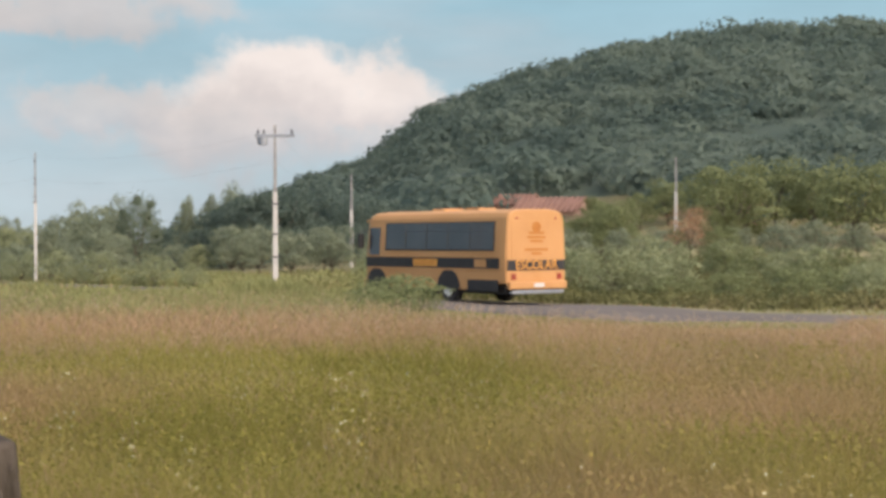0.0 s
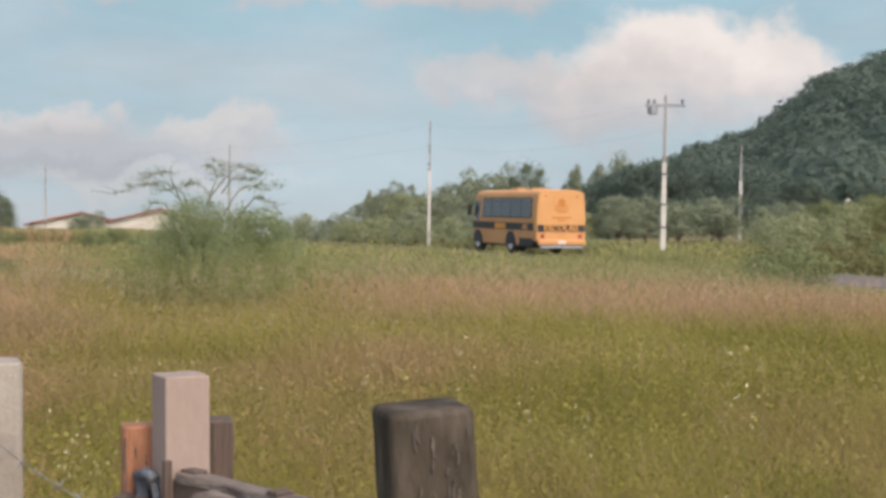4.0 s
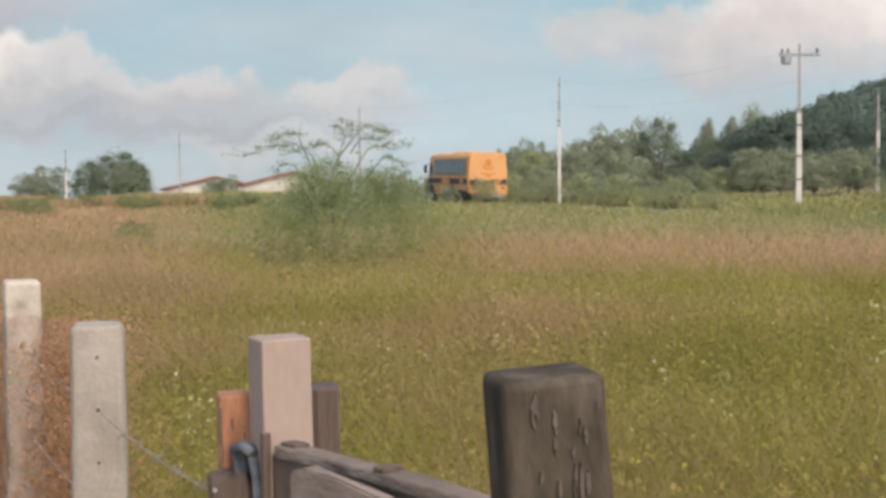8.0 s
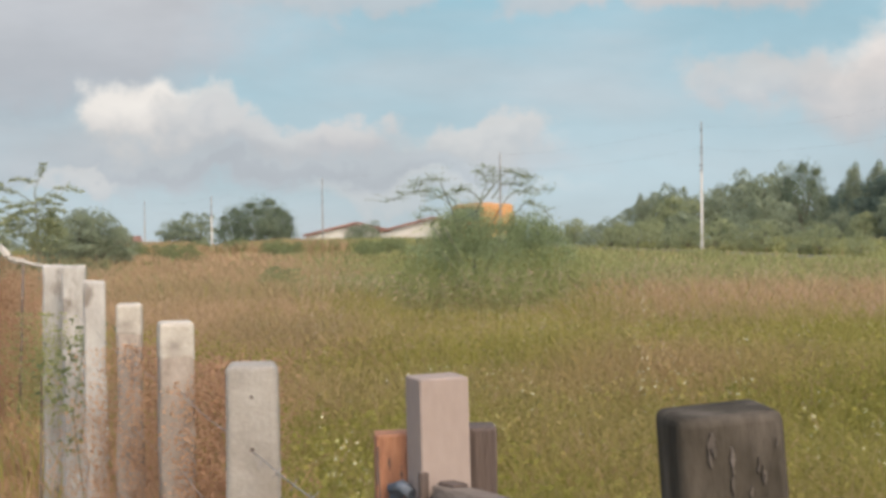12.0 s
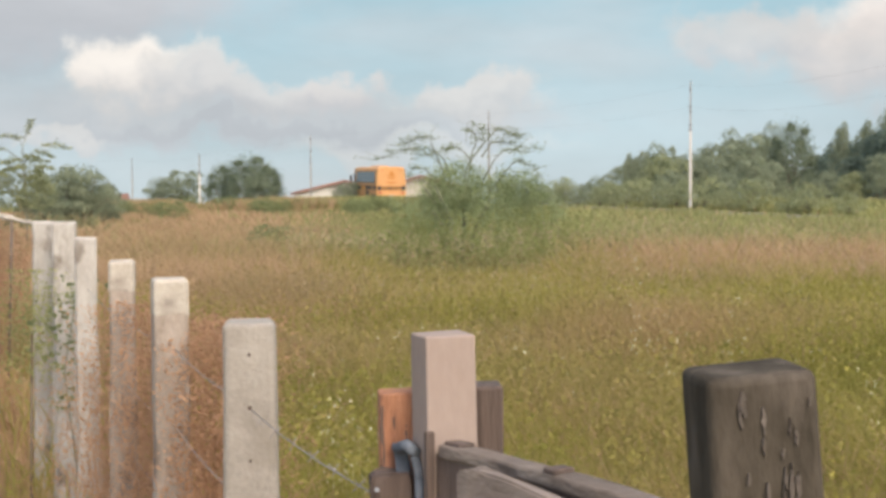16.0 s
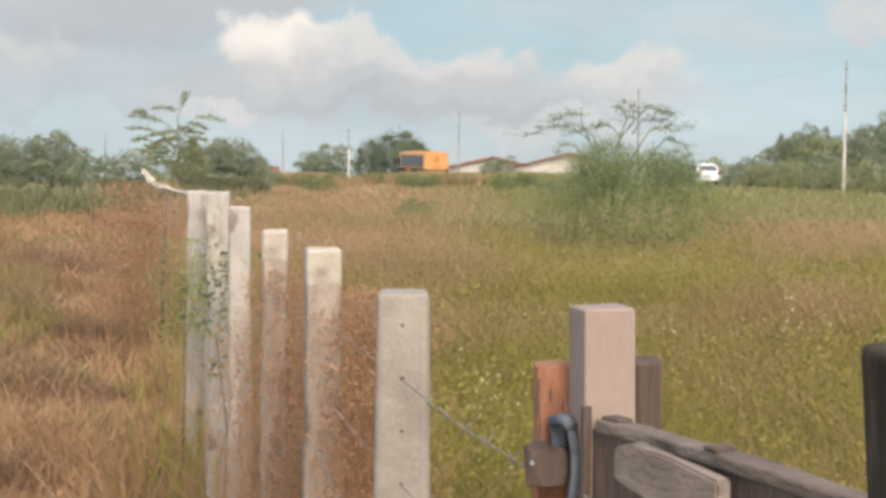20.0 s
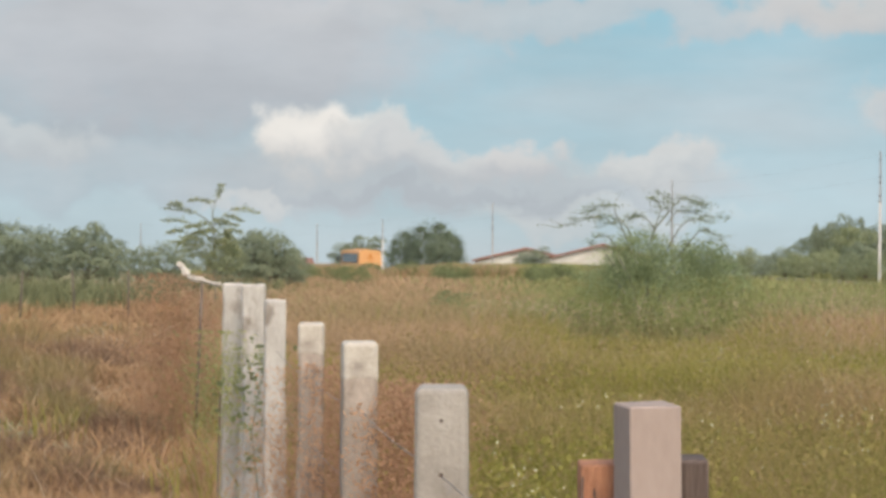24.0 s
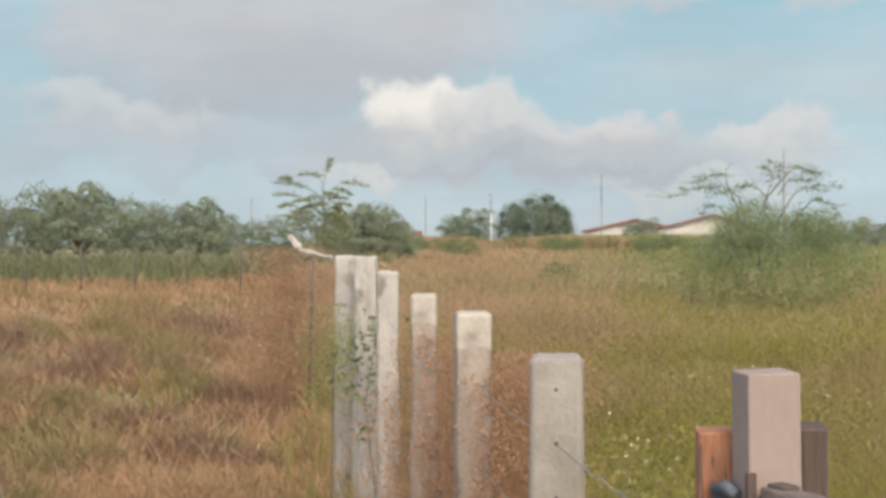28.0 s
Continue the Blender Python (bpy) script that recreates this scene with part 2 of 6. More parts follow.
    "seed": material("pale_grass_seed", (0.36, 0.26, 0.16), (0.50, 0.38, 0.26), 3, 0.85, bump=0, island=0.6, thin=0.4),
    "petal": material("pale_weed_blossom", (0.52, 0.49, 0.30), (0.68, 0.65, 0.44), 9, 0.8, bump=0, island=0.6),
    "yellow_petal": material("yellow_weed_blossom", (0.48, 0.38, 0.07), (0.60, 0.50, 0.12), 9, 0.8, bump=0, island=0.6),
}


# ---- helpers of this scene ----
def mesh_of(name, bm, mat):
    me = bpy.data.meshes.new(name)
    bm.to_mesh(me)
    bm.free()
    me.materials.append(mat)
    return me


def part(name, bm, mat, parent, label=""):
    """Links a bmesh, or a mesh, as one mesh object under a thing or a part."""
    me = bm if isinstance(bm, bpy.types.Mesh) else mesh_of(name, bm, mat)
    ob = new(name, me)
    ob.parent = parent
    return tagged(ob, label)


def thing(name, label, category, group="", m=None, kind=""):
    ob = new(name)
    ob.empty_display_size = 0.2
    if m is not None:
        ob.matrix_basis = m
    return tagged(ob, label, category, group, kind)


def box(x0, x1, y0, y1, z0, z1, bevel=0.0, segs=2):
    bm = bmesh.new()
    bmesh.ops.create_cube(bm, size=1, matrix=Matrix.Translation(((x0 + x1) / 2, (y0 + y1) / 2, (z0 + z1) / 2)) @ Matrix.Diagonal((x1 - x0, y1 - y0, z1 - z0, 1)))
    if bevel:
        bmesh.ops.bevel(bm, geom=bm.edges[:], offset=bevel, segments=segs, affect="EDGES", profile=0.5)
    return bm


def tube(points, radii, sides=8, bm=None, cap=True):
    """A round bar along points, with a radius at each."""
    bm = bm or bmesh.new()
    rings = []
    pts = [Vector(p) for p in points]
    for i, p in enumerate(pts):
        d = (pts[min(i + 1, len(pts) - 1)] - pts[max(i - 1, 0)]).normalized()
        u = d.cross(Vector((0.31, 0.87, 0.11)) if abs(d.z) > 0.8 else Vector((0, 0, 1))).normalized()
        w = d.cross(u)
        r = radii[i] if hasattr(radii, "__len__") else radii
        rings.append([bm.verts.new(p + (u * math.cos(a) + w * math.sin(a)) * r) for a in (k * math.tau / sides for k in range(sides))])
    for a, b in zip(rings, rings[1:]):
        for k in range(sides):
            f = bm.faces.new((a[k], a[(k + 1) % sides], b[(k + 1) % sides], b[k]))
            f.smooth = True
    if cap:
        bm.faces.new(rings[0][::-1]), bm.faces.new(rings[-1])
    return bm


def disc_bar(r, y0, y1, sides=24, bevel=0.0, axis="x", at=(0, 0, 0)):
    """A wheel-like cylinder along x from y0 to y1."""
    bm = bmesh.new()
    bmesh.ops.create_cone(bm, cap_ends=True, segments=sides, radius1=r, radius2=r, depth=y1 - y0)
    if bevel:
        bmesh.ops.bevel(bm, geom=[e for e in bm.edges if len(e.link_faces) == 2 and max(len(f.verts) for f in e.link_faces) > 4], offset=bevel, segments=2, affect="EDGES")
    turn = pose(0, 0, 0, 0, 90, 0) if axis == "x" else (pose(0, 0, 0, 90, 0, 0) if axis == "y" else Matrix())
    mid = Vector(((y0 + y1) / 2, 0, 0)) if axis == "x" else (Vector((0, (y0 + y1) / 2, 0)) if axis == "y" else Vector((0, 0, (y0 + y1) / 2)))
    bmesh.ops.transform(bm, matrix=Matrix.Translation(Vector(at) + mid) @ turn, verts=bm.verts)
    return bm


def prism(profile, x0, x1, inset=None):
    """A side profile of (y, z) points drawn out across x."""
    bm = bmesh.new()
    a = [bm.verts.new((x0 + (inset[i] if inset else 0), y, z)) for i, (y, z) in enumerate(profile)]
    b = [bm.verts.new((x1 - (inset[i] if inset else 0), y, z)) for i, (y, z) in enumerate(profile)]
    n = len(profile)
    bm.faces.new(a), bm.faces.new(b[::-1])
    for i in range(n):
        bm.faces.new((a[i], b[i], b[(i + 1) % n], a[(i + 1) % n]))
    bmesh.ops.recalc_face_normals(bm, faces=bm.faces)
    return bm


def fast_mesh(name, verts, faces, mat):
    """A mesh of quads or triangles from arrays."""
    me = bpy.data.meshes.new(name)
    k = faces.shape[1]
    me.vertices.add(len(verts)), me.loops.add(faces.size), me.polygons.add(len(faces))
    me.vertices.foreach_set("co", np.ascontiguousarray(verts, np.float32).ravel())
    me.loops.foreach_set("vertex_index", np.ascontiguousarray(faces, np.int32).ravel())
    me.polygons.foreach_set("loop_start", np.arange(0, faces.size, k, dtype=np.int32))
    me.update(calc_edges=True)
    me.materials.append(mat)
    return me


def leaf_arrays(centres, size, rng, flat=0.35):
    """One small pointed leaf quad, with a bend, at every centre."""
    n = len(centres)
    d = rng.normal(size=(n, 3))
    d[:, 2] = d[:, 2] * flat
    d /= np.linalg.norm(d, axis=1)[:, None]
    w = np.cross(d, rng.normal(size=(n, 3)))
    w /= np.linalg.norm(w, axis=1)[:, None]
    up = np.cross(d, w)
    s = (size * rng.uniform(0.6, 1.4, n))[:, None] if np.isscalar(size) else size[:, None] * rng.uniform(0.6, 1.4, n)[:, None]
    v = np.stack([centres - d * s * 0.5, centres + w * s * 0.3 + up * s * 0.12, centres + d * s * 0.5, centres - w * s * 0.3 + up * s * 0.12], 1).reshape(-1, 3)
    return v, np.arange(4 * n).reshape(n, 4)


def blade_arrays(x, y, z, height, width, rng, lean=0.35, yaw=None):
    """Bent, tapering grass blades: two quads and a tip would cost more, so one quad and one narrow quad each."""
    n = len(x)
    a = rng.uniform(0, math.tau, n) if yaw is None else yaw
    t = rng.uniform(0, math.tau, n)
    l = lean * rng.uniform(0.1, 1.0, n) * height
    side = np.stack([np.cos(a), np.sin(a), np.zeros(n)], 1) * (width / 2)[:, None]
    base = np.stack([x, y, z], 1)
    mid = base + np.stack([np.cos(t) * l * 0.35, np.sin(t) * l * 0.35, height * 0.6], 1)
    tip = base + np.stack([np.cos(t) * l, np.sin(t) * l, height], 1)
    v = np.stack([base - side, base + side, mid + side * 0.75, mid - side * 0.75, tip + side * 0.15, tip - side * 0.15], 1).reshape(-1, 3)
    k = np.arange(n)[:, None] * 6
    f = np.concatenate([k + np.array([0, 1, 2, 3]), k + np.array([3, 2, 4, 5])], 1).reshape(-1, 4)
    return v, f


def stuff(name, meshes, label, category, mat):
    v = np.concatenate([m[0] for m in meshes])
    off = np.cumsum([0] + [len(m[0]) for m in meshes[:-1]])
    f = np.concatenate([m[1] + o for m, o in zip(meshes, off)])
    return tagged(new(name, fast_mesh(name, v, f, mat)), label, category, kind="stuff")


# ---- the lie of the land ----
def smooth(a, b, x):
    t = np.clip((x - a) / (b - a), 0, 1)
    return t * t * (3 - 2 * t)


def land(x, y):
    """Height of the ground: level field, falling away far to the left, a hill rising to the right."""
    x, y = np.asarray(x, float), np.asarray(y, float)
    r, az = np.hypot(x, y), np.degrees(np.arctan2(x, y))
    fall = np.interp(r, (0, 25, 50, 63, 82, 95, 107, 137, 150, 173, 220, 400, 1000, 4500), (0, 0, -0.32, -0.48, -0.72, -0.82, -0.89, -1.32, -1.95, -3.1, -4, -7, -28, -170))
    fall = fall * (0.25 + 0.75 * (1 - smooth(60, 110, np.abs(az))))
    top = np.interp(az, (2, 5, 6.5, 7.9, 9.45, 10.3, 11.1, 12.27, 13.06, 13.65, 14.25, 14.94, 15.63, 16.9, 18.2, 18.8, 19.95, 21.1, 22.1, 24, 27.8, 29, 40, 60, 90, 120), (0.0, 6.2, 8.7, 11.4, 15.7, 16.7, 18.1, 21.7, 25.8, 28.7, 30.3, 30.9, 33.0, 36.1, 37.3, 38.3, 40.0, 40.1, 40.5, 42.1, 42.9, 42.0, 41.2, 33.5, 14, 0))
    dip = 0.16 * smooth(11, 16, az) * (1 - smooth(30, 45, az)) * smooth(30, 42, r) * (1 - smooth(60, 85, r))
    wave = 0.05 * np.sin(x * 0.7 + 1.3) * np.cos(y * 0.53) * smooth(3, 8, r) + 0.6 * np.sin(x * 0.06) * np.sin(y * 0.05 + 1) * smooth(150, 260, r) * smooth(4, 12, az)
    return fall + top * smooth(80, 330, r) * (1 - 0.6 * smooth(450, 1500, r)) + wave - dip


def build_ground():
    rs = np.concatenate([np.linspace(0.5, 30, 60), np.linspace(31, 130, 70), np.linspace(134, 480, 80), np.geomspace(500, 4500, 14)])
    th = np.radians(np.concatenate([np.arange(-60, 60, 1.0), np.arange(60, 300, 6.0)]))
    R, T = np.meshgrid(rs, th, indexing="ij")
    X, Y = R * np.sin(T), R * np.cos(T)
    Z = land(X, Y)
    v = np.concatenate([np.stack([X, Y, Z], 2).reshape(-1, 3), [[0, 0, 0]]])
    n = len(th)
    i, j = np.meshgrid(np.arange(len(rs) - 1), np.arange(n), indexing="ij")
    f = np.stack([i * n + j, (i + 1) * n + j, (i + 1) * n + (j + 1) % n, i * n + (j + 1) % n], 2).reshape(-1, 4)[:, ::-1]
    me = fast_mesh("ground", v, f, M["soil"])
    bm = bmesh.new()
    bm.from_mesh(me)
    bm.verts.ensure_lookup_table()
    for k in range(n):
        bm.faces.new((bm.verts[len(v) - 1], bm.verts[(k + 1) % n], bm.verts[k]))
    bmesh.ops.recalc_face_normals(bm, faces=bm.faces)
    for q in bm.faces:
        q.smooth = True
        m = q.calc_center_median()
        q.material_index = int(m.x + 0.83 + 0.462 * (m.y - 2.97) > 0 or m.y > 48)
    me.materials.append(M["field"])
    bm.to_mesh(me)
    bm.free()
    tagged(new("ground", me), "dry brown soil of a level field under grass", "ground", kind="structure")


# the road's middle line, by azimuth and distance, then on past the viewer
ROAD = [(az, d) for az, d in ((-33, 300), (-28, 245), (-24, 205), (-18.75, 174), (-18.05, 170), (-16.65, 162), (-14.1, 150), (-11.35, 136), (-9.5, 124), (-6.05, 108), (-2.6, 95), (0, 86), (3.4, 74.5), (7, 64), (12.8, 54.5), (17.4, 49), (22.2, 43.2), (27, 40.5), (38, 38), (60, 38), (85, 48), (110, 80), (125, 170), (130, 420))]
ROAD_XY = np.array([(d * math.sin(radians(a)), d * math.cos(radians(a))) for a, d in ROAD])
for _ in range(2):     # round the corners
    q = np.empty((2 * len(ROAD_XY), 2))
    q[0], q[-1] = ROAD_XY[0], ROAD_XY[-1]
    q[1:-1:2], q[2:-1:2] = ROAD_XY[:-1] * 0.75 + ROAD_XY[1:] * 0.25, ROAD_XY[:-1] * 0.25 + ROAD_XY[1:] * 0.75
    ROAD_XY = q
ROAD_S = np.concatenate([[0], np.cumsum(np.linalg.norm(np.diff(ROAD_XY, axis=0), axis=1))])
ROAD_AZ = np.degrees(np.unwrap(np.arctan2(ROAD_XY[:, 0], ROAD_XY[:, 1])))


def road_at(s, off=0.0):
    """Place and heading (degrees about z, towards growing s) at s metres along the road, off metres to that way's right."""
    x, y = np.interp(s, ROAD_S, ROAD_XY[:, 0]), np.interp(s, ROAD_S, ROAD_XY[:, 1])
    x2, y2 = np.interp(s + 4, ROAD_S, ROAD_XY[:, 0]), np.interp(s + 4, ROAD_S, ROAD_XY[:, 1])
    x1, y1 = np.interp(s - 4, ROAD_S, ROAD_XY[:, 0]), np.interp(s - 4, ROAD_S, ROAD_XY[:, 1])
    dx, dy = x2 - x1, y2 - y1
    n = math.hypot(dx, dy)
    dx, dy = dx / n, dy / n
    return x + dy * off, y - dx * off, math.degrees(math.atan2(-dx, dy))


def road_s(az, off=0.0):
    """How far along the road its lane at off lies in the direction az."""
    s = np.arange(5.0, ROAD_S[-1] - 60, 1.0)
    p = np.array([road_at(q, off)[:2] for q in s])
    return float(np.interp(az, np.degrees(np.unwrap(np.arctan2(p[:, 0], p[:, 1]))), s))


def road_up(x, y):
    """How far the road stands above the land beside it."""
    return float(np.interp(math.hypot(x, y), (72, 92, 138, 165), (0.08, 0.09, 0.10, 0.06)))


def build_road():
    bm = bmesh.new()
    rows = []
    for s in np.arange(0, ROAD_S[-1], 2.0):
        row = []
        for off, up in ((-4.1, -0.35), (-3.1, -0.02), (0, 0.03), (3.1, -0.02), (4.1, -0.35)):
            x, y, _ = road_at(s, off)
            row.append(bm.verts.new((x, y, float(land(x, y)) + up + road_up(x, y))))
        rows.append(row)
    for a, b in zip(rows, rows[1:]):
        for k in range(4):
            bm.faces.new((a[k], a[k + 1], b[k + 1], b[k]))
    bmesh.ops.recalc_face_normals(bm, faces=bm.faces)
    tagged(new("road", mesh_of("road", bm, M["asphalt"])), "grey worn asphalt country road between grass verges", "road", kind="structure")


def build_sky():
    """A far backdrop of sky with fair-weather clouds, bent round the view."""
    bm = bmesh.new()
    uv = bm.loops.layers.uv.new("UVMap")
    az, el, R = np.arange(-75, 76, 3.0), np.arange(-3, 46, 3.0), 4200
    g = [[bm.verts.new((R * math.sin(radians(a)) * math.cos(radians(e)), R * math.cos(radians(a)) * math.cos(radians(e)), 1.7 + R * math.sin(radians(e)))) for e in el] for a in az]
    for i in range(len(az) - 1):
        for j in range(len(el) - 1):
            f = bm.faces.new((g[i][j], g[i][j + 1], g[i + 1][j + 1], g[i + 1][j]))
            f.smooth = True
            for lp, (a, e) in zip(f.loops, ((i, j), (i, j + 1), (i + 1, j + 1), (i + 1, j))):
                lp[uv].uv = (az[a] / 10, el[e] / 10)
    m = bpy.data.materials.new("cloudy_sky")
    m.use_nodes = True
    n, l = m.node_tree.nodes, m.node_tree.links
    n.remove(n["Principled BSDF"])
    em = n.new("ShaderNodeEmission")
    l.new(em.outputs[0], n["Material Output"].inputs[0])
    um = n.new("ShaderNodeUVMap")
    um.uv_map = "UVMap"
    nz = n.new("ShaderNodeTexNoise")
    nz.inputs["Scale"].default_value, nz.inputs["Detail"].default_value, nz.inputs["Roughness"].default_value = 4.0, 6, 0.55
    l.new(um.outputs[0], nz.inputs["Vector"])

    def vmath(op, a, b):
        q = n.new("ShaderNodeVectorMath")
        q.operation = op
        for k, s in enumerate((a, b)):
            if isinstance(s, tuple):
                q.inputs[k].default_value = s
            else:
                l.new(s, q.inputs[k])
        return q

    def rng_(src, a, b, c, d, kind="SMOOTHSTEP"):
        q = n.new("ShaderNodeMapRange")
        q.interpolation_type = kind
        for k, s in enumerate((a, b, c, d)):
            q.inputs[k + 1].default_value = s
        l.new(src, q.inputs[0])
        return q.outputs[0]

    def mixc(fac, a, b):
        q = n.new("ShaderNodeMix")
        q.data_type = "RGBA"
        for k, s in ((0, fac), (6, a), (7, b)):
            if isinstance(s, tuple):
                q.inputs[k].default_value = (*s, 1)
            elif isinstance(s, float):
                q.inputs[k].default_value = s
            else:
                l.new(s, q.inputs[k])
        return q.outputs[2]

    off = vmath("SUBTRACT", nz.outputs["Color"], (0.5, 0.5, 0.5))
    warp = vmath("MULTIPLY", off.outputs[0], (0.75, 0.40, 0))
    at = vmath("ADD", um.outputs[0], warp.outputs[0])
    sep = n.new("ShaderNodeSeparateXYZ")
    l.new(um.outputs[0], sep.inputs[0])
    low = rng_(sep.outputs[1], -0.05, 0.8, 0, 1, "LINEAR")
    col = mixc(low, (0.49, 0.585, 0.635), (0.325, 0.545, 0.66))
    # thin high veil
    nv = n.new("ShaderNodeTexNoise")
    nv.inputs["Scale"].default_value, nv.inputs["Detail"].default_value = 1.1, 5
    mpv = n.new("ShaderNodeMapping")
    mpv.inputs["Scale"].default_value, mpv.inputs["Location"].default_value = (0.6, 2.2, 1), (2.3, 0.4, 0)
    l.new(um.outputs[0], mpv.inputs["Vector"]), l.new(mpv.outputs[0], nv.inputs["Vector"])
    col = mixc(rng_(nv.outputs["Fac"], 0.42, 0.75, 0.0, 0.55), col, (0.56, 0.59, 0.63))
    ng = n.new("ShaderNodeTexNoise")
    ng.inputs["Scale"].default_value, ng.inputs["Detail"].default_value, ng.inputs["Roughness"].default_value = 1.7, 7, 0.58
    mpg = n.new("ShaderNodeMapping")
    mpg.inputs["Scale"].default_value, mpg.inputs["Location"].default_value = (0.55, 1.5, 1), (5.1, 1.7, 0)
    l.new(um.outputs[0], mpg.inputs["Vector"]), l.new(mpg.outputs[0], ng.inputs["Vector"])
    # azimuth, elevation, half width, half height, bright top, grey underside, cover
    high_clouds = (
        (-24, 6.6, 12, 4.8, (0.53, 0.545, 0.585), (0.45, 0.48, 0.53), 0.95),
        (-27, 2.2, 9, 1.5, (0.50, 0.55, 0.60), (0.43, 0.50, 0.56), 0.7),
        (-10, 7.9, 15, 1.1, (0.58, 0.59, 0.62), (0.52, 0.55, 0.59), 0.7),
        (-14, 1.7, 13, 1.15, (0.53, 0.56, 0.60), (0.48, 0.52, 0.57), 0.8),
        (-30, 3.4, 5, 1.0, (0.62, 0.64, 0.66), (0.52, 0.55, 0.59), 0.7),
        (1, 8.0, 7, 1.3, (0.62, 0.60, 0.60), (0.56, 0.56, 0.58), 0.8),
        (16, 9.5, 9, 1.0, (0.55, 0.58, 0.62), (0.5, 0.55, 0.6), 0.5),
    )
    near_hill_clouds = (
        (6.6, 3.9, 6.4, 2.2, (0.70, 0.66, 0.65), (0.50, 0.51, 0.54), 0.9),
        (9.2, 5.35, 5.6, 1.75, (0.84, 0.795, 0.77), (0.66, 0.63, 0.63), 1.0),
        (12.4, 5.0, 3.2, 1.5, (0.78, 0.74, 0.72), (0.62, 0.60, 0.61), 0.9),
        (2.5, 4.5, 4.0, 1.3, (0.60, 0.60, 0.61), (0.49, 0.52, 0.56), 0.8),
    )
    low_clouds = (
        (-19.2, 3.2, 3.0, 1.55, (0.84, 0.81, 0.78), (0.60, 0.60, 0.61), 1.0),
        (-17.2, 3.0, 2.4, 1.0, (0.66, 0.66, 0.66), (0.54, 0.56, 0.59), 0.85),
        (-14.5, 2.5, 5.5, 0.9, (0.62, 0.63, 0.645), (0.50, 0.53, 0.57), 0.9),
        (-15, 1.45, 8, 0.35, (0.47, 0.51, 0.56), (0.46, 0.50, 0.55), 0.75),
        (-12.3, 2.7, 2.6, 0.75, (0.63, 0.63, 0.64), (0.52, 0.54, 0.58), 0.85),
        (-7.4, 2.6, 3.0, 0.85, (0.64, 0.64, 0.645), (0.52, 0.55, 0.58), 0.85),
        (-21, 1.1, 2.0, 0.45, (0.64, 0.65, 0.66), (0.56, 0.58, 0.61), 0.7),
        (-9, 0.8, 6, 0.6, (0.62, 0.64, 0.655), (0.56, 0.585, 0.61), 0.6),
    )
    for a, e, ra, re, top, under, cover in high_clouds + near_hill_clouds + low_clouds:
        d = vmath("MULTIPLY", vmath("SUBTRACT", at.outputs[0], (a / 10, e / 10, 0)).outputs[0], (10 / ra, 10 / re, 0))
        ln = vmath("LENGTH", d.outputs[0], (0, 0, 0))
        sp = n.new("ShaderNodeSeparateXYZ")
        l.new(d.outputs[0], sp.inputs[0])
        body = mixc(rng_(sp.outputs[1], -0.75, 0.35, 0.0, 1.0), under, top)
        col = mixc(rng_(ln.outputs[1], 0.45, 1.0, cover, 0.0), col, body)
    soft = rng_(ng.outputs["Fac"], 0.30, 0.72, 0.90, 1.10, "LINEAR")
    vm = n.new("ShaderNodeVectorMath")
    vm.operation = "SCALE"
    l.new(col, vm.inputs[0]), l.new(soft, vm.inputs[3])
    l.new(vm.outputs[0], em.inputs[0])
    em.inputs[1].default_value = 1.0
    ob = tagged(new("backdrop", mesh_of("backdrop", bm, m)), "pale blue sky with white and grey clouds", "sky", kind="structure")
    return ob


# ---- plants ----
def crown_points(rng, n, blobs):
    """Points in the shells of several uneven blobs: (x, y, z, rx, rz, share)."""
    out = []
    tot = sum(b[5] for b in blobs)
    for x, y, z, rx, rz, share in blobs:
        k = max(8, int(n * share / tot))
        d = rng.normal(size=(k, 3))
        d /= np.linalg.norm(d, axis=1)[:, None]
        rad = rng.uniform(0.55, 1.0, k) ** 0.6 * (1 + 0.18 * np.sin(d[:, 0] * 7 + x * 3) * np.cos(d[:, 2] * 6 + y))
        out.append(np.array([x, y, z]) + d * rad[:, None] * np.array([rx, rx, rz]))
    return np.concatenate(out)


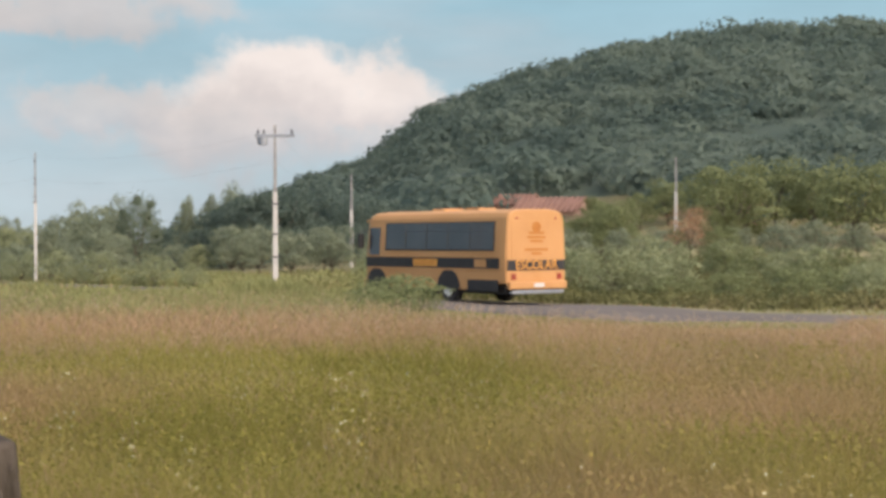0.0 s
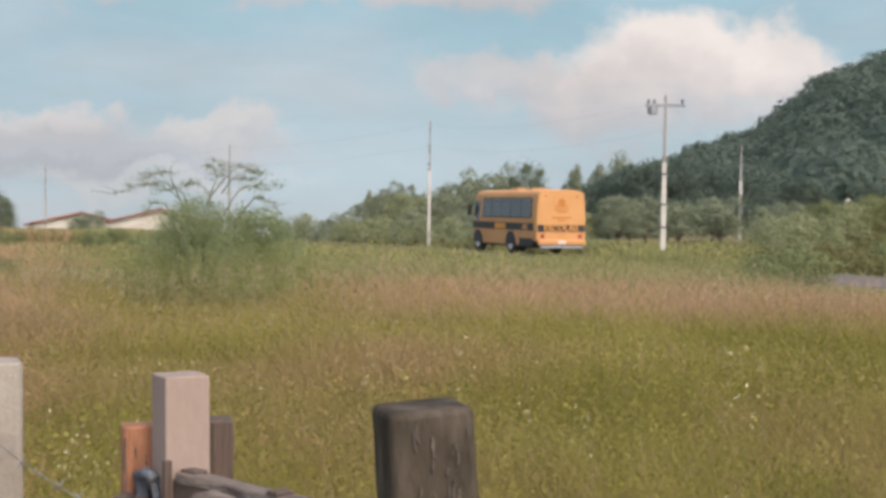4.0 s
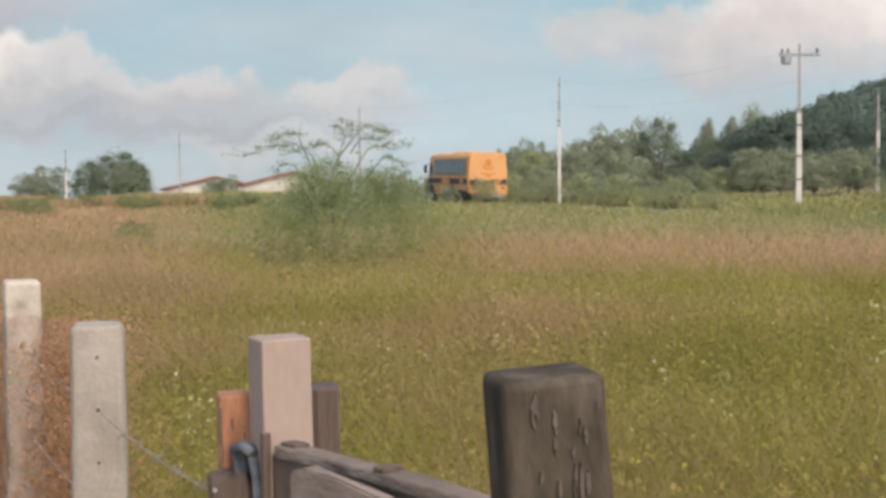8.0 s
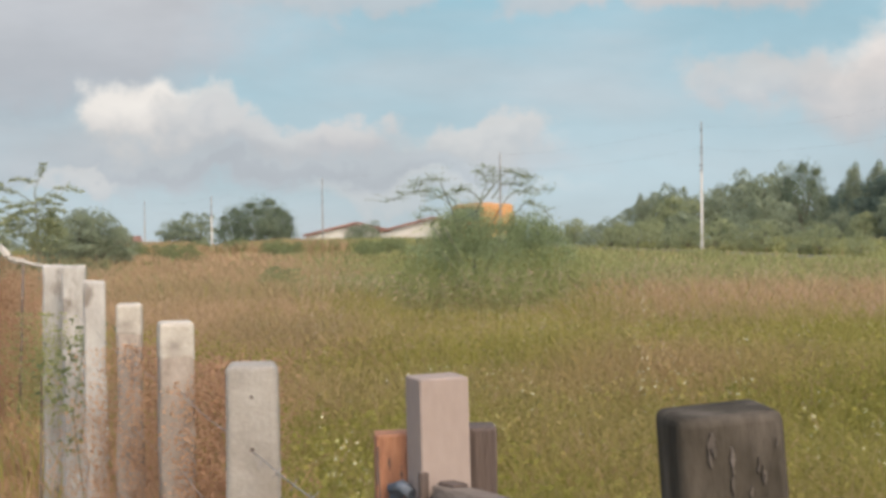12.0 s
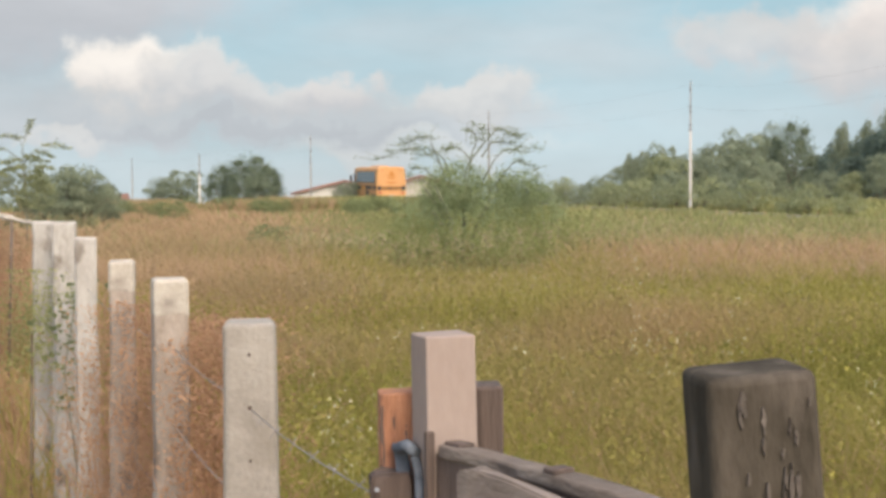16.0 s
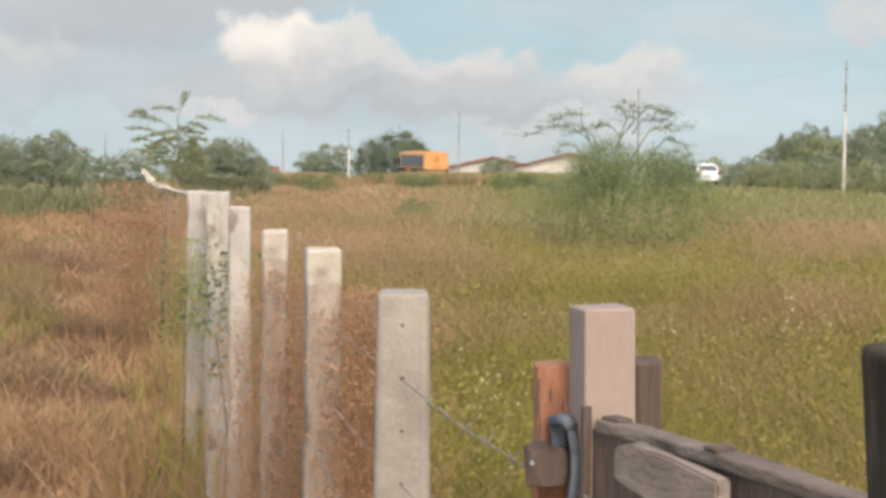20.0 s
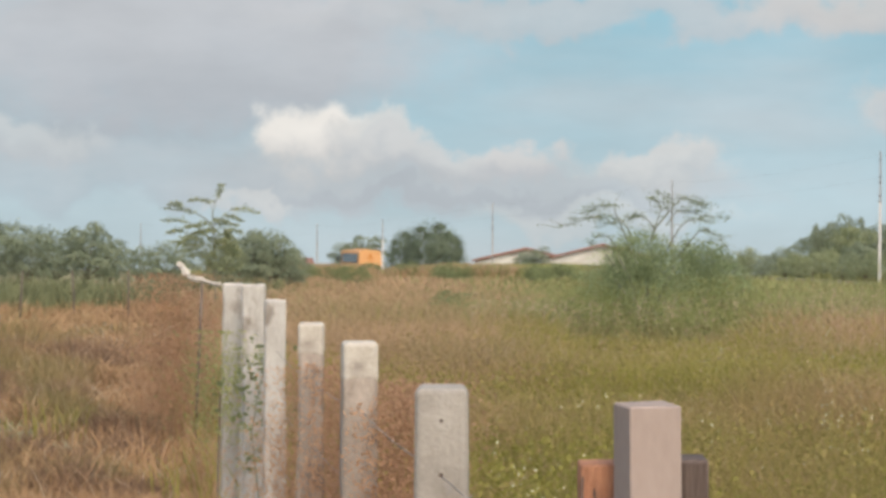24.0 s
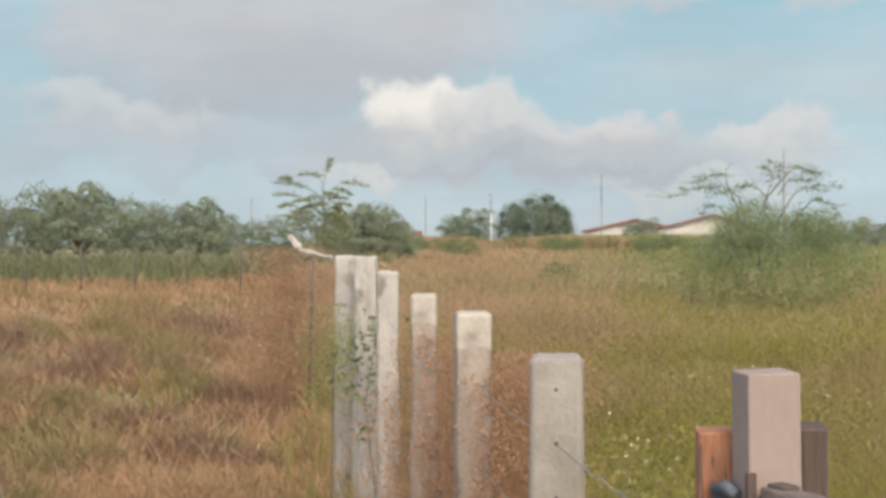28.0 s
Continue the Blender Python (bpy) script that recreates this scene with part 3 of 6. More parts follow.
def tree_meshes(seed, h, w, leaf, n, mat, trunk=0.10, low=0.12, dome=False):
    """Trunk with limbs, and a crown of many leaves reaching low, as two meshes for one kind of tree."""
    rng = np.random.default_rng(seed)
    bm = bmesh.new()
    fork = h * 0.22
    tube([(0, 0, -0.15), (0.02 * h, 0, fork * 0.5), (0, 0.02 * h, fork)], [trunk * 1.3, trunk, trunk * 0.8], 7, bm)
    blobs = []
    for i in range(11):
        a = i * math.tau * 0.382 + rng.uniform(-0.4, 0.4)
        zz = h * (low + 0.10 + (0.80 - low) * (i + rng.uniform(0, 1)) / 11)
        rr = w * 0.40 * math.sqrt(max(0.05, 1 - ((zz / h - 0.42) / 0.55) ** 2)) * rng.uniform(0.55, 1.0)
        tip = Vector((math.cos(a) * rr, math.sin(a) * rr, zz))
        mid = tip * 0.5 + Vector((0, 0, fork * 0.5))
        tube([(0, 0, fork * 0.8), mid, tip], [trunk * 0.6, trunk * 0.35, trunk * 0.12], 5, bm)
        s = rng.uniform(0.15, 0.27) * w
        blobs.append((tip.x, tip.y, tip.z, s, min(s * rng.uniform(0.55, 0.9), h * 0.22), s))
    blobs.append((0, 0, h * 0.60, w * 0.30, h * 0.26, w * 0.35))
    blobs.append((rng.uniform(-0.1, 0.1) * w, 0, h * 0.28, w * 0.42, h * 0.26, w * 0.5))
    if dome:      # one closed round head, with small lumps on it
        blobs = [(0, 0, h * 0.34, w * 0.45, h * 0.58, w)] * 7 + [(b[0] * 1.1, b[1] * 1.1, b[2], b[3] * 0.42, b[4] * 0.45, b[5] * 0.3) for b in blobs[:11]]
    pts = crown_points(rng, n * 0.45, blobs)
    pts += rng.normal(size=pts.shape) * 0.028 * w
    pts = pts[pts[:, 2] > 0.02 * h]
    v, f = leaf_arrays(pts, leaf * 0.8, rng, 0.8)
    b = np.array(blobs)
    v2, f2 = dome_leaves(b[:, :3], b[:, 3] * 0.95, b[:, 4] * 0.95, int(n * 0.9 / len(b)), np.full(len(b), leaf * 0.95), rng)
    v, f = np.concatenate([v, v2]), np.concatenate([f, f2 + len(v)])
    return mesh_of("trunk", bm, M["bark"]), fast_mesh("crown", v, f, mat)


def tree(name, meshes, label, category, group, x, y, turn, scale=1.0, sink=0.0):
    ob = thing(name, label, category, group, pose(x, y, float(land(x, y)) - sink, 0, 0, turn))
    ob.scale = (scale,) * 3
    part("trunk", meshes[0], None, ob)
    part("crown", meshes[1], None, ob)
    return ob


def polar(az, d):
    return d * math.sin(radians(az)), d * math.cos(radians(az))


def build_trees():
    rnd = random.Random(4)
    kinds = {
        "broad": [tree_meshes(10 + i, 4.6, 5.0, 0.21, 3600, M["leaf_dark"]) for i in range(4)],
        "hill": [tree_meshes(14 + i, 4.6, 5.0, 0.21, 3600, M["leaf_hill"]) for i in range(3)],
        "light": [tree_meshes(20 + i, 4.2, 4.8, 0.20, 3100, M["leaf"]) for i in range(4)],
        "warm": [tree_meshes(24 + i, 4.2, 4.8, 0.20, 3100, M["leaf_warm"]) for i in range(3)],
        "round": [tree_meshes(31, 5.4, 6.0, 0.18, 11000, M["leaf_round"], 0.16, 0.05, True)],
        "shrub": [tree_meshes(40 + i, 1.35, 2.2, 0.10, 1500, M["leaf_warm"], 0.03, 0.0) for i in range(4)],
        "dark_shrub": [tree_meshes(50 + i, 1.6, 2.5, 0.10, 1700, M["leaf"], 0.03, 0.0) for i in range(3)],
    }

    def put(kind, az, d, top, name, label, cat, group, base_h):
        """A tree whose top stands at the elevation top (degrees) as seen from the fence."""
        x, y = polar(az, d)
        h = 1.7 + d * math.tan(radians(top)) - float(land(x, y))
        return tree(name, rnd.choice(kinds[kind]), label, cat, group, x, y, rnd.uniform(0, 360), max(0.25, h / base_h))

    # round bushes by the houses
    for az, d, top, slim in ((-15.32, 176, 0.54, 0.98), (-16.25, 178, 0.22, 0.72), (-14.80, 176, 0.24, 0.80)):
        ob = put("round", az, d, top, "round_bush", "large dense dark green rounded bush beyond the field", "bush", "bushes by the houses", 5.4)
        ob.scale = (ob.scale.x * slim, ob.scale.y * slim, ob.scale.z)
    put("broad", -17.6, 182, -0.05, "bush", "loose dark green bush beside a pole", "bush", "bushes by the houses", 4.6)
    put("broad", -18.3, 184, -0.35, "bush", "low dark green bush beside a pole", "bush", "bushes by the houses", 4.6)
    put("broad", -11.6, 140, -0.42, "bush", "green bush in front of the white houses", "bush", "bushes by the houses", 4.6)
    put("broad", -12.1, 140, -0.55, "bush", "green bush in front of the white houses", "bush", "bushes by the houses", 4.6)
    # line of trees at the far side of the field
    lab = "low dark green field tree in a hedge line"
    for az, d, top in ((-36, 62, 0.3), (-34.6, 60, 0.15), (-33.4, 64, 0.1), (-32.2, 60, 0.55), (-31.2, 58, 0.75), (-30.2, 62, 0.35), (-29.2, 60, -0.05), (-28.2, 64, 0.0), (-27.2, 62, 0.25), (-26.4, 66, -0.3), (-25.4, 68, -0.55),
                       (-24.4, 60, -0.45), (-22.4, 58, -0.25), (-21.6, 60, 0.05), (-20.9, 60, -0.05), (-20.3, 64, -0.55), (-38, 60, 0.2), (-21.2, 140, -0.55)):
        put("broad", az, d, top, "tree", lab, "tree", "hedge line trees", 4.5)
    # trees behind the road, under the hill
    lab = "dark green roadside tree below the hill"
    tops = ((-6.5, -0.55), (-5.8, -0.5), (-5.1, -0.6), (-4.4, -0.5), (-3.7, -0.55), (-3.0, -0.4), (-2.35, 0.1), (-1.7, 0.3), (-1.0, 0.5), (-0.3, 0.3), (0.4, 0.4), (1.1, 0.7), (1.7, 0.85), (2.4, 0.8), (4.4, 0.45), (5.4, 0.45), (6.3, 1.15), (6.9, 1.45), (7.7, 1.65),
            (8.5, 1.75), (9.4, 1.9), (10.3, 1.6), (11.2, 1.5), (12.0, 1.4), (13, 1.2), (14.3, 1.0), (15.0, 1.1), (18.4, 1.4), (19.3, 1.6), (20.2, 1.5), (21.0, 1.7), (22.0, 2.2), (23.2, 2.6), (24.2, 2.8), (25.3, 2.9), (26.6, 2.6), (28, 2.8), (29.5, 2.7), (31, 2.4))
    for az, top in tops:
        kind = rnd.choice(("broad", "broad", "light"))
        if az > 3.5:
            kind, top = "hill", top - 0.15
        put("warm" if az > 18 else kind, az + rnd.uniform(-0.2, 0.2), rnd.uniform(112, 128), top, "tree", "yellow-green roadside tree below the hill" if az > 18 else lab, "tree", "trees below the hill", 4.5)
    for az, top in tops:
        kind = rnd.choice(("broad", "broad", "light"))
        if 7 < az < 14 and kind == "light":
            kind = "hill"
        put("warm" if az > 18.5 and kind == "light" else kind, az + rnd.uniform(-0.3, 0.5), rnd.uniform(96, 108), min(top - 0.6, 0.5) + rnd.uniform(-0.35, 0.05), "tree", lab, "tree", "trees below the hill", 4.5)
    # single narrow heads that stand above the hedge
    for az, top, slim in ((-1.35, 0.62, 0.5), (-2.0, 0.4, 0.45), (1.5, 1.05, 0.5), (2.65, 1.22, 0.45), (5.05, 1.36, 0.35), (5.95, 1.40, 0.4), (6.7, 1.65, 0.5), (0.6, 0.6, 0.4), (-0.75, 0.62, 0.4)):
        ob = put("broad", az, 122, top, "tree", "slim dark green tree standing above the hedge", "tree", "trees below the hill", 4.5)
        ob.scale = (ob.scale.x * slim, ob.scale.y * slim, ob.scale.z)
    ob = put("round", 3.45, 120, 1.60, "round_tree", "round-headed dark green tree standing above the hedge", "tree", "trees below the hill", 5.4)
    ob.scale = (ob.scale.x * 0.62, ob.scale.y * 0.62, ob.scale.z)
    for az, d, top in ((15.4, 110, 0.62), (16.2, 112, 0.80), (16.8, 108, 0.85), (17.3, 110, 1.0), (17.8, 108, 0.86), (18.4, 111, 0.80), (18.9, 112, 0.72), (19.5, 110, 1.15), (20.0, 108, 1.1), (13.5, 106, 0.42), (14.1, 107, 0.33), (14.6, 106, 0.36), (15.0, 108, 0.50), (23.8, 112, 0.95), (24.6, 114, 0.9)):
        put("warm", az, d, top, "bush", "yellow-green bush in front of the hillside house", "bush", "bushes by the hillside house", 4.5)
    x, y = polar(22.6, 106)
    tree("bare_tree", tree_meshes(61, 3.6, 4.4, 0.12, 2600, M["rust_twig"], 0.08), "dry brownish bare tree beside a pole", "tree", "", x, y, 30, 0.85)
    # shrubs along the road and in the field
    for i in range(70):
        az, d = rnd.uniform(-5, 31), rnd.uniform(38, 62)
        x, y = polar(az, d)
        if az < 11.8:
            continue
        if min(np.hypot(ROAD_XY[:, 0] - x, ROAD_XY[:, 1] - y)) < 7.5:
            continue
        k = rnd.choice(("shrub", "shrub", "dark_shrub"))
        tree("shrub", rnd.choice(kinds[k]), "low green roadside shrub in the tall weeds", "shrub", "roadside shrubs", x, y, rnd.uniform(0, 360), rnd.uniform(0.55, 0.9))
    for i in range(44):
        az = rnd.uniform(-6, 32)
        d = rnd.uniform(66, 98) if az < 12 else rnd.uniform(60, 90)
        x, y = polar(az, d)
        if d < np.interp(az, ROAD_AZ, np.hypot(ROAD_XY[:, 0], ROAD_XY[:, 1])):
            continue
        if min(np.hypot(ROAD_XY[:, 0] - x, ROAD_XY[:, 1] - y)) < 7:
            continue
        tree("shrub", rnd.choice(kinds[rnd.choice(("shrub", "dark_shrub"))]), "green shrub on the bank beyond the road", "shrub", "shrubs beyond the road", x, y, rnd.uniform(0, 360), rnd.uniform(0.8, 1.5) if az > 4 else rnd.uniform(0.30, 0.45))
    for i in range(26):
        az, d = rnd.uniform(-24, -6), rnd.uniform(66, 92)
        x, y = polar(az, d)
        if min(np.hypot(ROAD_XY[:, 0] - x, ROAD_XY[:, 1] - y)) < 7:
            continue
        tree("shrub", rnd.choice(kinds["shrub"]), "low green shrub at the far edge of the field", "shrub", "field edge shrubs", x, y, rnd.uniform(0, 360), rnd.uniform(0.5, 0.8))
    for az, d, top in ((-4.4, 107, -0.50), (-3.1, 104, -0.72), (-2.2, 101, -0.55), (-1.2, 97.5, -0.85), (-0.5, 94.6, -0.62), (0.5, 93, -0.50), (1.3, 90.4, -0.90), (2.1, 89.4, -0.62), (3.3, 85, -0.95), (4.0, 83.6, -0.70), (5.3, 79, -1.0)):
        put("dark_shrub", az, d, top - 0.05, "shrub", "green shrub on the bank beyond the road", "shrub", "shrubs beyond the road", 1.35)
    # shrubs beside the bend of the road
    for az, d, s in ((11.6, 33, 0.60), (12.4, 35, 0.75), (10.1, 35, 0.40), (13.2, 36.5, 0.7), (12.0, 36, 0.7), (9.2, 36, 0.35), (8.0, 37, 0.3), (-14.6, 33, 0.5), (-8.6, 30, 0.45)):
        x, y = polar(az, d)
        tree("shrub", kinds["shrub"][1], "low green shrub in the tall grass", "shrub", "field shrubs", x, y, az * 9, s)


def build_thorn_bush():
    """The feathery thorn bush in the middle of the field: a loose skirt, bare arching branches on top with flat tiers of leaflets."""
    rng = np.random.default_rng(7)
    x, y = polar(-7.9, 26.5)
    ob = thing("thorn_bush", "feathery grey-green thorn bush with bare arching branches in dry grass", "bush", "", pose(x, y, float(land(x, y)), 0, 0, 7.9))
    wood, sprays = bmesh.new(), []
    for i in range(11):
        a = rng.uniform(0, math.tau)
        r, z = rng.uniform(0.2, 0.7), rng.uniform(0.9, 1.6)
        tube([(0, 0, -0.1), (math.cos(a) * r * 0.4, math.sin(a) * r * 0.4, z * 0.6), (math.cos(a) * r, math.sin(a) * r, z)], [0.035, 0.022, 0.010], 5, wood)
    # branches as (x, z) runs; the last number is how many tufts of leaflets they bear
    low_runs = (((-0.1, 0.9), (-0.37, 1.80), (-0.67, 2.03), (-0.95, 2.02), (-1.42, 1.86), 26), ((-0.37, 1.80), (-0.50, 2.08), (-0.53, 2.23), (-0.75, 2.20), (-0.98, 2.08), 24), ((0.0, 1.0), (0.12, 1.84), (0.33, 2.10), (0.30, 2.32), (0.11, 2.50), 16))
    high_runs = (((0.12, 1.84), (0.33, 2.12), (0.57, 2.36), (0.80, 2.27), (0.92, 2.18), 26), ((0.30, 1.9), (0.45, 2.12), (0.65, 2.15), (0.89, 2.06), (1.31, 2.0), 20), ((0.12, 1.84), (0.02, 1.98), (-0.11, 2.05), (-0.25, 2.05), (-0.32, 1.98), 16),
            ((0.4, 1.3), (0.80, 1.80), (0.93, 1.84), (1.13, 1.72), (1.29, 1.55), 18), ((-0.3, 1.3), (-0.60, 1.70), (-0.75, 1.74), (-0.87, 1.66), (-0.92, 1.58), 12), ((0.3, 1.5), (0.50, 1.85), (0.62, 1.98), (0.80, 2.02), (0.95, 1.96), 16), ((0.0, 1.5), (0.12, 1.9), (0.22, 2.15), (0.18, 2.28), (0.05, 2.32), 14), ((-0.2, 1.4), (-0.30, 1.85), (-0.42, 1.98), (-0.60, 1.92), (-0.80, 1.86), 14))
    for *run, tufts in low_runs + high_runs:
        side = rng.uniform(-0.35, 0.35)
        pts = [Vector((px, side * k / 4, pz)) for k, (px, pz) in enumerate(run)]
        tube(pts, [0.013, 0.010, 0.007, 0.004, 0.002], 5, wood)
        for k in range(int(tufts * 1.1)):
            t = rng.uniform(1.5, 4.0)
            i = min(3, int(t))
            c = pts[i].lerp(pts[i + 1], t - i)
            d = Vector((rng.normal() * 0.13, rng.normal() * 0.16, abs(rng.normal()) * 0.07 - 0.02))
            tube([c, c + d * 0.6, c + d], [0.004, 0.003, 0.002], 3, wood)
            m = 10
            sprays.append(np.array(c)[None] + np.array(d)[None] * rng.uniform(0.1, 1.1, m)[:, None] + rng.normal(size=(m, 3)) * np.array([0.055, 0.055, 0.018]))
    part("wood", wood, M["twig"], ob)
    body = crown_points(rng, 23000, [(-0.12, 0, 1.44, 0.46, 0.38, 1.5), (-0.40, 0, 1.25, 0.42, 0.38, 0.9), (0.98, 0, 1.34, 0.34, 0.30, 0.9), (0.45, 0, 1.18, 0.50, 0.36, 1.1), (0.15, -0.2, 0.95, 0.85, 0.50, 1.8), (-0.65, 0, 0.95, 0.42, 0.34, 0.8), (1.25, 0.1, 1.0, 0.42, 0.34, 0.7), (0.62, 0, 1.50, 0.20, 0.14, 0.25)])
    body += rng.normal(size=body.shape) * 0.07
    v, f = leaf_arrays(body, 0.036, rng, 0.8)
    part("foliage", fast_mesh("foliage", v, f, M["leaf_bush"]), None, ob, "dense dull green foliage")
    skirt = crown_points(rng, 27000, [(-1.0, -0.1, 0.58, 0.65, 0.36, 1.0), (1.35, -0.1, 0.62, 0.65, 0.36, 1.0), (0.1, -0.7, 0.50, 1.6, 0.42, 2.4), (-1.7, -0.2, 0.38, 0.8, 0.34, 0.7), (2.1, -0.1, 0.45, 0.8, 0.36, 0.7), (-0.2, -1.5, 0.40, 1.5, 0.34, 1.2), (1.0, -1.4, 0.38, 1.2, 0.32, 0.9)])
    skirt += rng.normal(size=skirt.shape) * np.array([0.28, 0.25, 0.13])
    skirt = skirt[skirt[:, 2] > 0.03]
    v, f = leaf_arrays(skirt, 0.036, rng, 0.8)
    part("skirt", fast_mesh("skirt", v, f, M["leaf_skirt"]), None, ob, "loose yellow-green lower shoots")
    v, f = leaf_arrays(np.concatenate(sprays), 0.031, rng, 0.8)
    part("leaf_sprays", fast_mesh("leaf_sprays", v, f, M["leaf_light"]), None, ob, "thin feathery leaf sprays")


def build_feather_tree():
    """The slender young tree whose fronds stand against the sky behind the fence."""
    rng = np.random.default_rng(9)
    x, y = polar(-22.9, 31)
    z0 = float(land(x, y))
    ob = thing("young_tree", "slender young tree with flat feathery fronds behind the fence", "tree", "", pose(x, y, z0, 0, 0, 22.9))
    wood, pts = bmesh.new(), []
    tube([(0.02, 0, -0.1), (0.03, 0, 0.8), (0, 0, 1.53), (-0.04, 0, 2.09), (0.05, 0, 2.39)], [0.024, 0.019, 0.013, 0.008, 0.004], 6, wood)
    # fork height on the trunk, then where the leafy end of the frond begins and ends
    fronds = ((1.85, -0.40, 2.13, -0.92, 2.21), (1.75, -0.50, 1.95, -0.95, 1.98), (2.0, -0.08, 2.33, -0.47, 2.35), (2.3, 0.06, 2.42, 0.14, 2.66), (1.9, 0.36, 2.20, 0.80, 2.13), (1.85, 0.22, 2.08, 0.50, 1.98), (1.4, -0.58, 1.78, -0.86, 1.74), (1.3, -0.45, 1.60, -0.70, 1.50),
              (1.6, -0.12, 1.92, -0.36, 1.86), (1.6, 0.10, 1.90, 0.42, 1.90), (1.4, 0.12, 1.72, 0.34, 1.66), (1.5, -0.2, 1.78, -0.42, 1.70), (1.7, 0.0, 1.98, 0.22, 1.95), (1.2, -0.3, 1.45, -0.55, 1.40), (1.2, 0.25, 1.5, 0.45, 1.42), (1.9, -0.62, 2.26, -0.82, 2.28),
              (1.1, -0.30, 1.62, -0.52, 1.66), (1.2, 0.05, 1.60, 0.26, 1.56), (1.3, -0.02, 1.78, -0.20, 1.76), (1.3, 0.22, 1.80, 0.52, 1.76), (1.1, -0.5, 1.52, -0.80, 1.58), (1.0, 0.2, 1.38, 0.46, 1.32), (1.0, -0.2, 1.36, -0.46, 1.30), (1.5, -0.3, 1.86, -0.55, 1.84))
    for zf, ax, az, bx, bz in fronds:
        fy = rng.uniform(-0.3, 0.3)
        p0, p1, p2 = Vector((0, 0, zf)), Vector((ax, fy * 0.6, az)), Vector((bx, fy, bz))
        tube([p0, (p0 + p1) / 2 + Vector((0, 0, 0.04)), p1, p2], [0.007, 0.005, 0.004, 0.002], 4, wood)
        for t in np.linspace(0.0, 1.0, 13):
            c = p1.lerp(p2, t) + Vector((0, 0, 0.035 * math.sin(math.pi * t)))
            m = 14
            w = rng.uniform(0.45, 1.15) * (0.03 + 0.05 * math.sin(math.pi * min(1, t * 0.9 + 0.1)))
            pts.append(np.array(c)[None] + rng.normal(size=(m, 3)) * np.array([0.035, w * 1.6, w * 0.42]))
    low = crown_points(rng, 3400, [(-0.25, 0, 1.32, 0.50, 0.30, 1), (0.2, 0, 1.28, 0.42, 0.28, 1), (-0.40, 0, 1.62, 0.26, 0.14, 0.4), (0.05, 0, 1.72, 0.30, 0.14, 0.4), (0.25, 0, 1.55, 0.25, 0.14, 0.3)])
    part("trunk", wood, M["twig"], ob)
    v, f = leaf_arrays(np.concatenate(pts + [low]), 0.040, rng)
    part("fronds", fast_mesh("fronds", v, f, M["leaf"]), None, ob)


def value_noise(x, y, cell, seed):
    """Smooth random heights between 0 and 1 on a grid of that cell size."""
    g = np.random.default_rng(seed).random((256, 256))
    u, v = x / cell, y / cell
    i, j = np.floor(u).astype(int), np.floor(v).astype(int)
    p, q = u - i, v - j
    p, q = p * p * (3 - 2 * p), q * q * (3 - 2 * q)
    i, j = i % 256, j % 256
    i2, j2 = (i + 1) % 256, (j + 1) % 256
    return (g[i, j] * (1 - p) + g[i2, j] * p) * (1 - q) + (g[i, j2] * (1 - p) + g[i2, j2] * p) * q


def crown_bumps(x, y, cell, seed):
    """Domes of single crowns: how high the nearest of the scattered crowns reaches, 0 to 1."""
    g = np.random.default_rng(seed).random((3, 256, 256))
    i, j = np.floor(x / cell).astype(int), np.floor(y / cell).astype(int)
    best = np.zeros(np.shape(x))
    for a in (-1, 0, 1):
        for b in (-1, 0, 1):
            p, q = (i + a) % 256, (j + b) % 256
            d2 = ((i + a + g[0, p, q]) - x / cell) ** 2 + ((j + b + g[1, p, q]) - y / cell) ** 2
            best = np.maximum(best, np.sqrt(np.clip(1 - d2 / 0.85, 0, 1)) * (0.55 + 0.45 * g[2, p, q]))
    return best


def forest_edge(az):
    """How far off the hillside forest begins; it leaves a clearing about the house."""
    return np.interp(az, (3, 9, 14.5, 15.5, 20.5, 22, 45), (122, 122, 128, 146, 146, 128, 124))


def canopy(x, y):
    """Height of the scrub forest's dark inside above the land."""
    return 1.3 + 1.2 * value_noise(x, y, 16.0, 31) + 0.9 * crown_bumps(x, y, 9.0, 35)


def dome_leaves(c, rx, rz, n, size, rng):
    """Leaf clumps laid like shingles over the upper sides of many crowns, at c, of half width rx and height rz."""
    k = len(c)
    d = rng.normal(size=(k, n, 3))
    d /= np.linalg.norm(d, axis=2)[..., None]
    d[..., 2] = np.where(d[..., 2] < -0.25, -d[..., 2], d[..., 2])
    ph = rng.uniform(0, math.tau, (k, 1))
    lump = 1 + 0.16 * np.sin(np.arctan2(d[..., 0], d[..., 1]) * 3 + ph) + 0.12 * np.sin(d[..., 2] * 6 + 2 * ph)
    rad = (lump * rng.uniform(0.86, 1.06, (k, n)))[..., None]
    p = (c[:, None] + d * rad * np.stack([rx, rx, rz], 1)[:, None]).reshape(-1, 3)
    nrm = (d + rng.normal(size=d.shape) * 0.28).reshape(-1, 3)
    nrm /= np.linalg.norm(nrm, axis=1)[:, None]
    u = np.cross(nrm, rng.normal(size=nrm.shape))
    u /= np.linalg.norm(u, axis=1)[:, None]
    w = np.cross(nrm, u)
    sz = (np.repeat(size, n) * rng.uniform(0.6, 1.3, k * n))[:, None]
    v = np.stack([p - u * sz * 0.5, p + w * sz * 0.34, p + u * sz * 0.5, p - w * sz * 0.34], 1).reshape(-1, 3)
    return v, np.arange(4 * k * n).reshape(-1, 4)


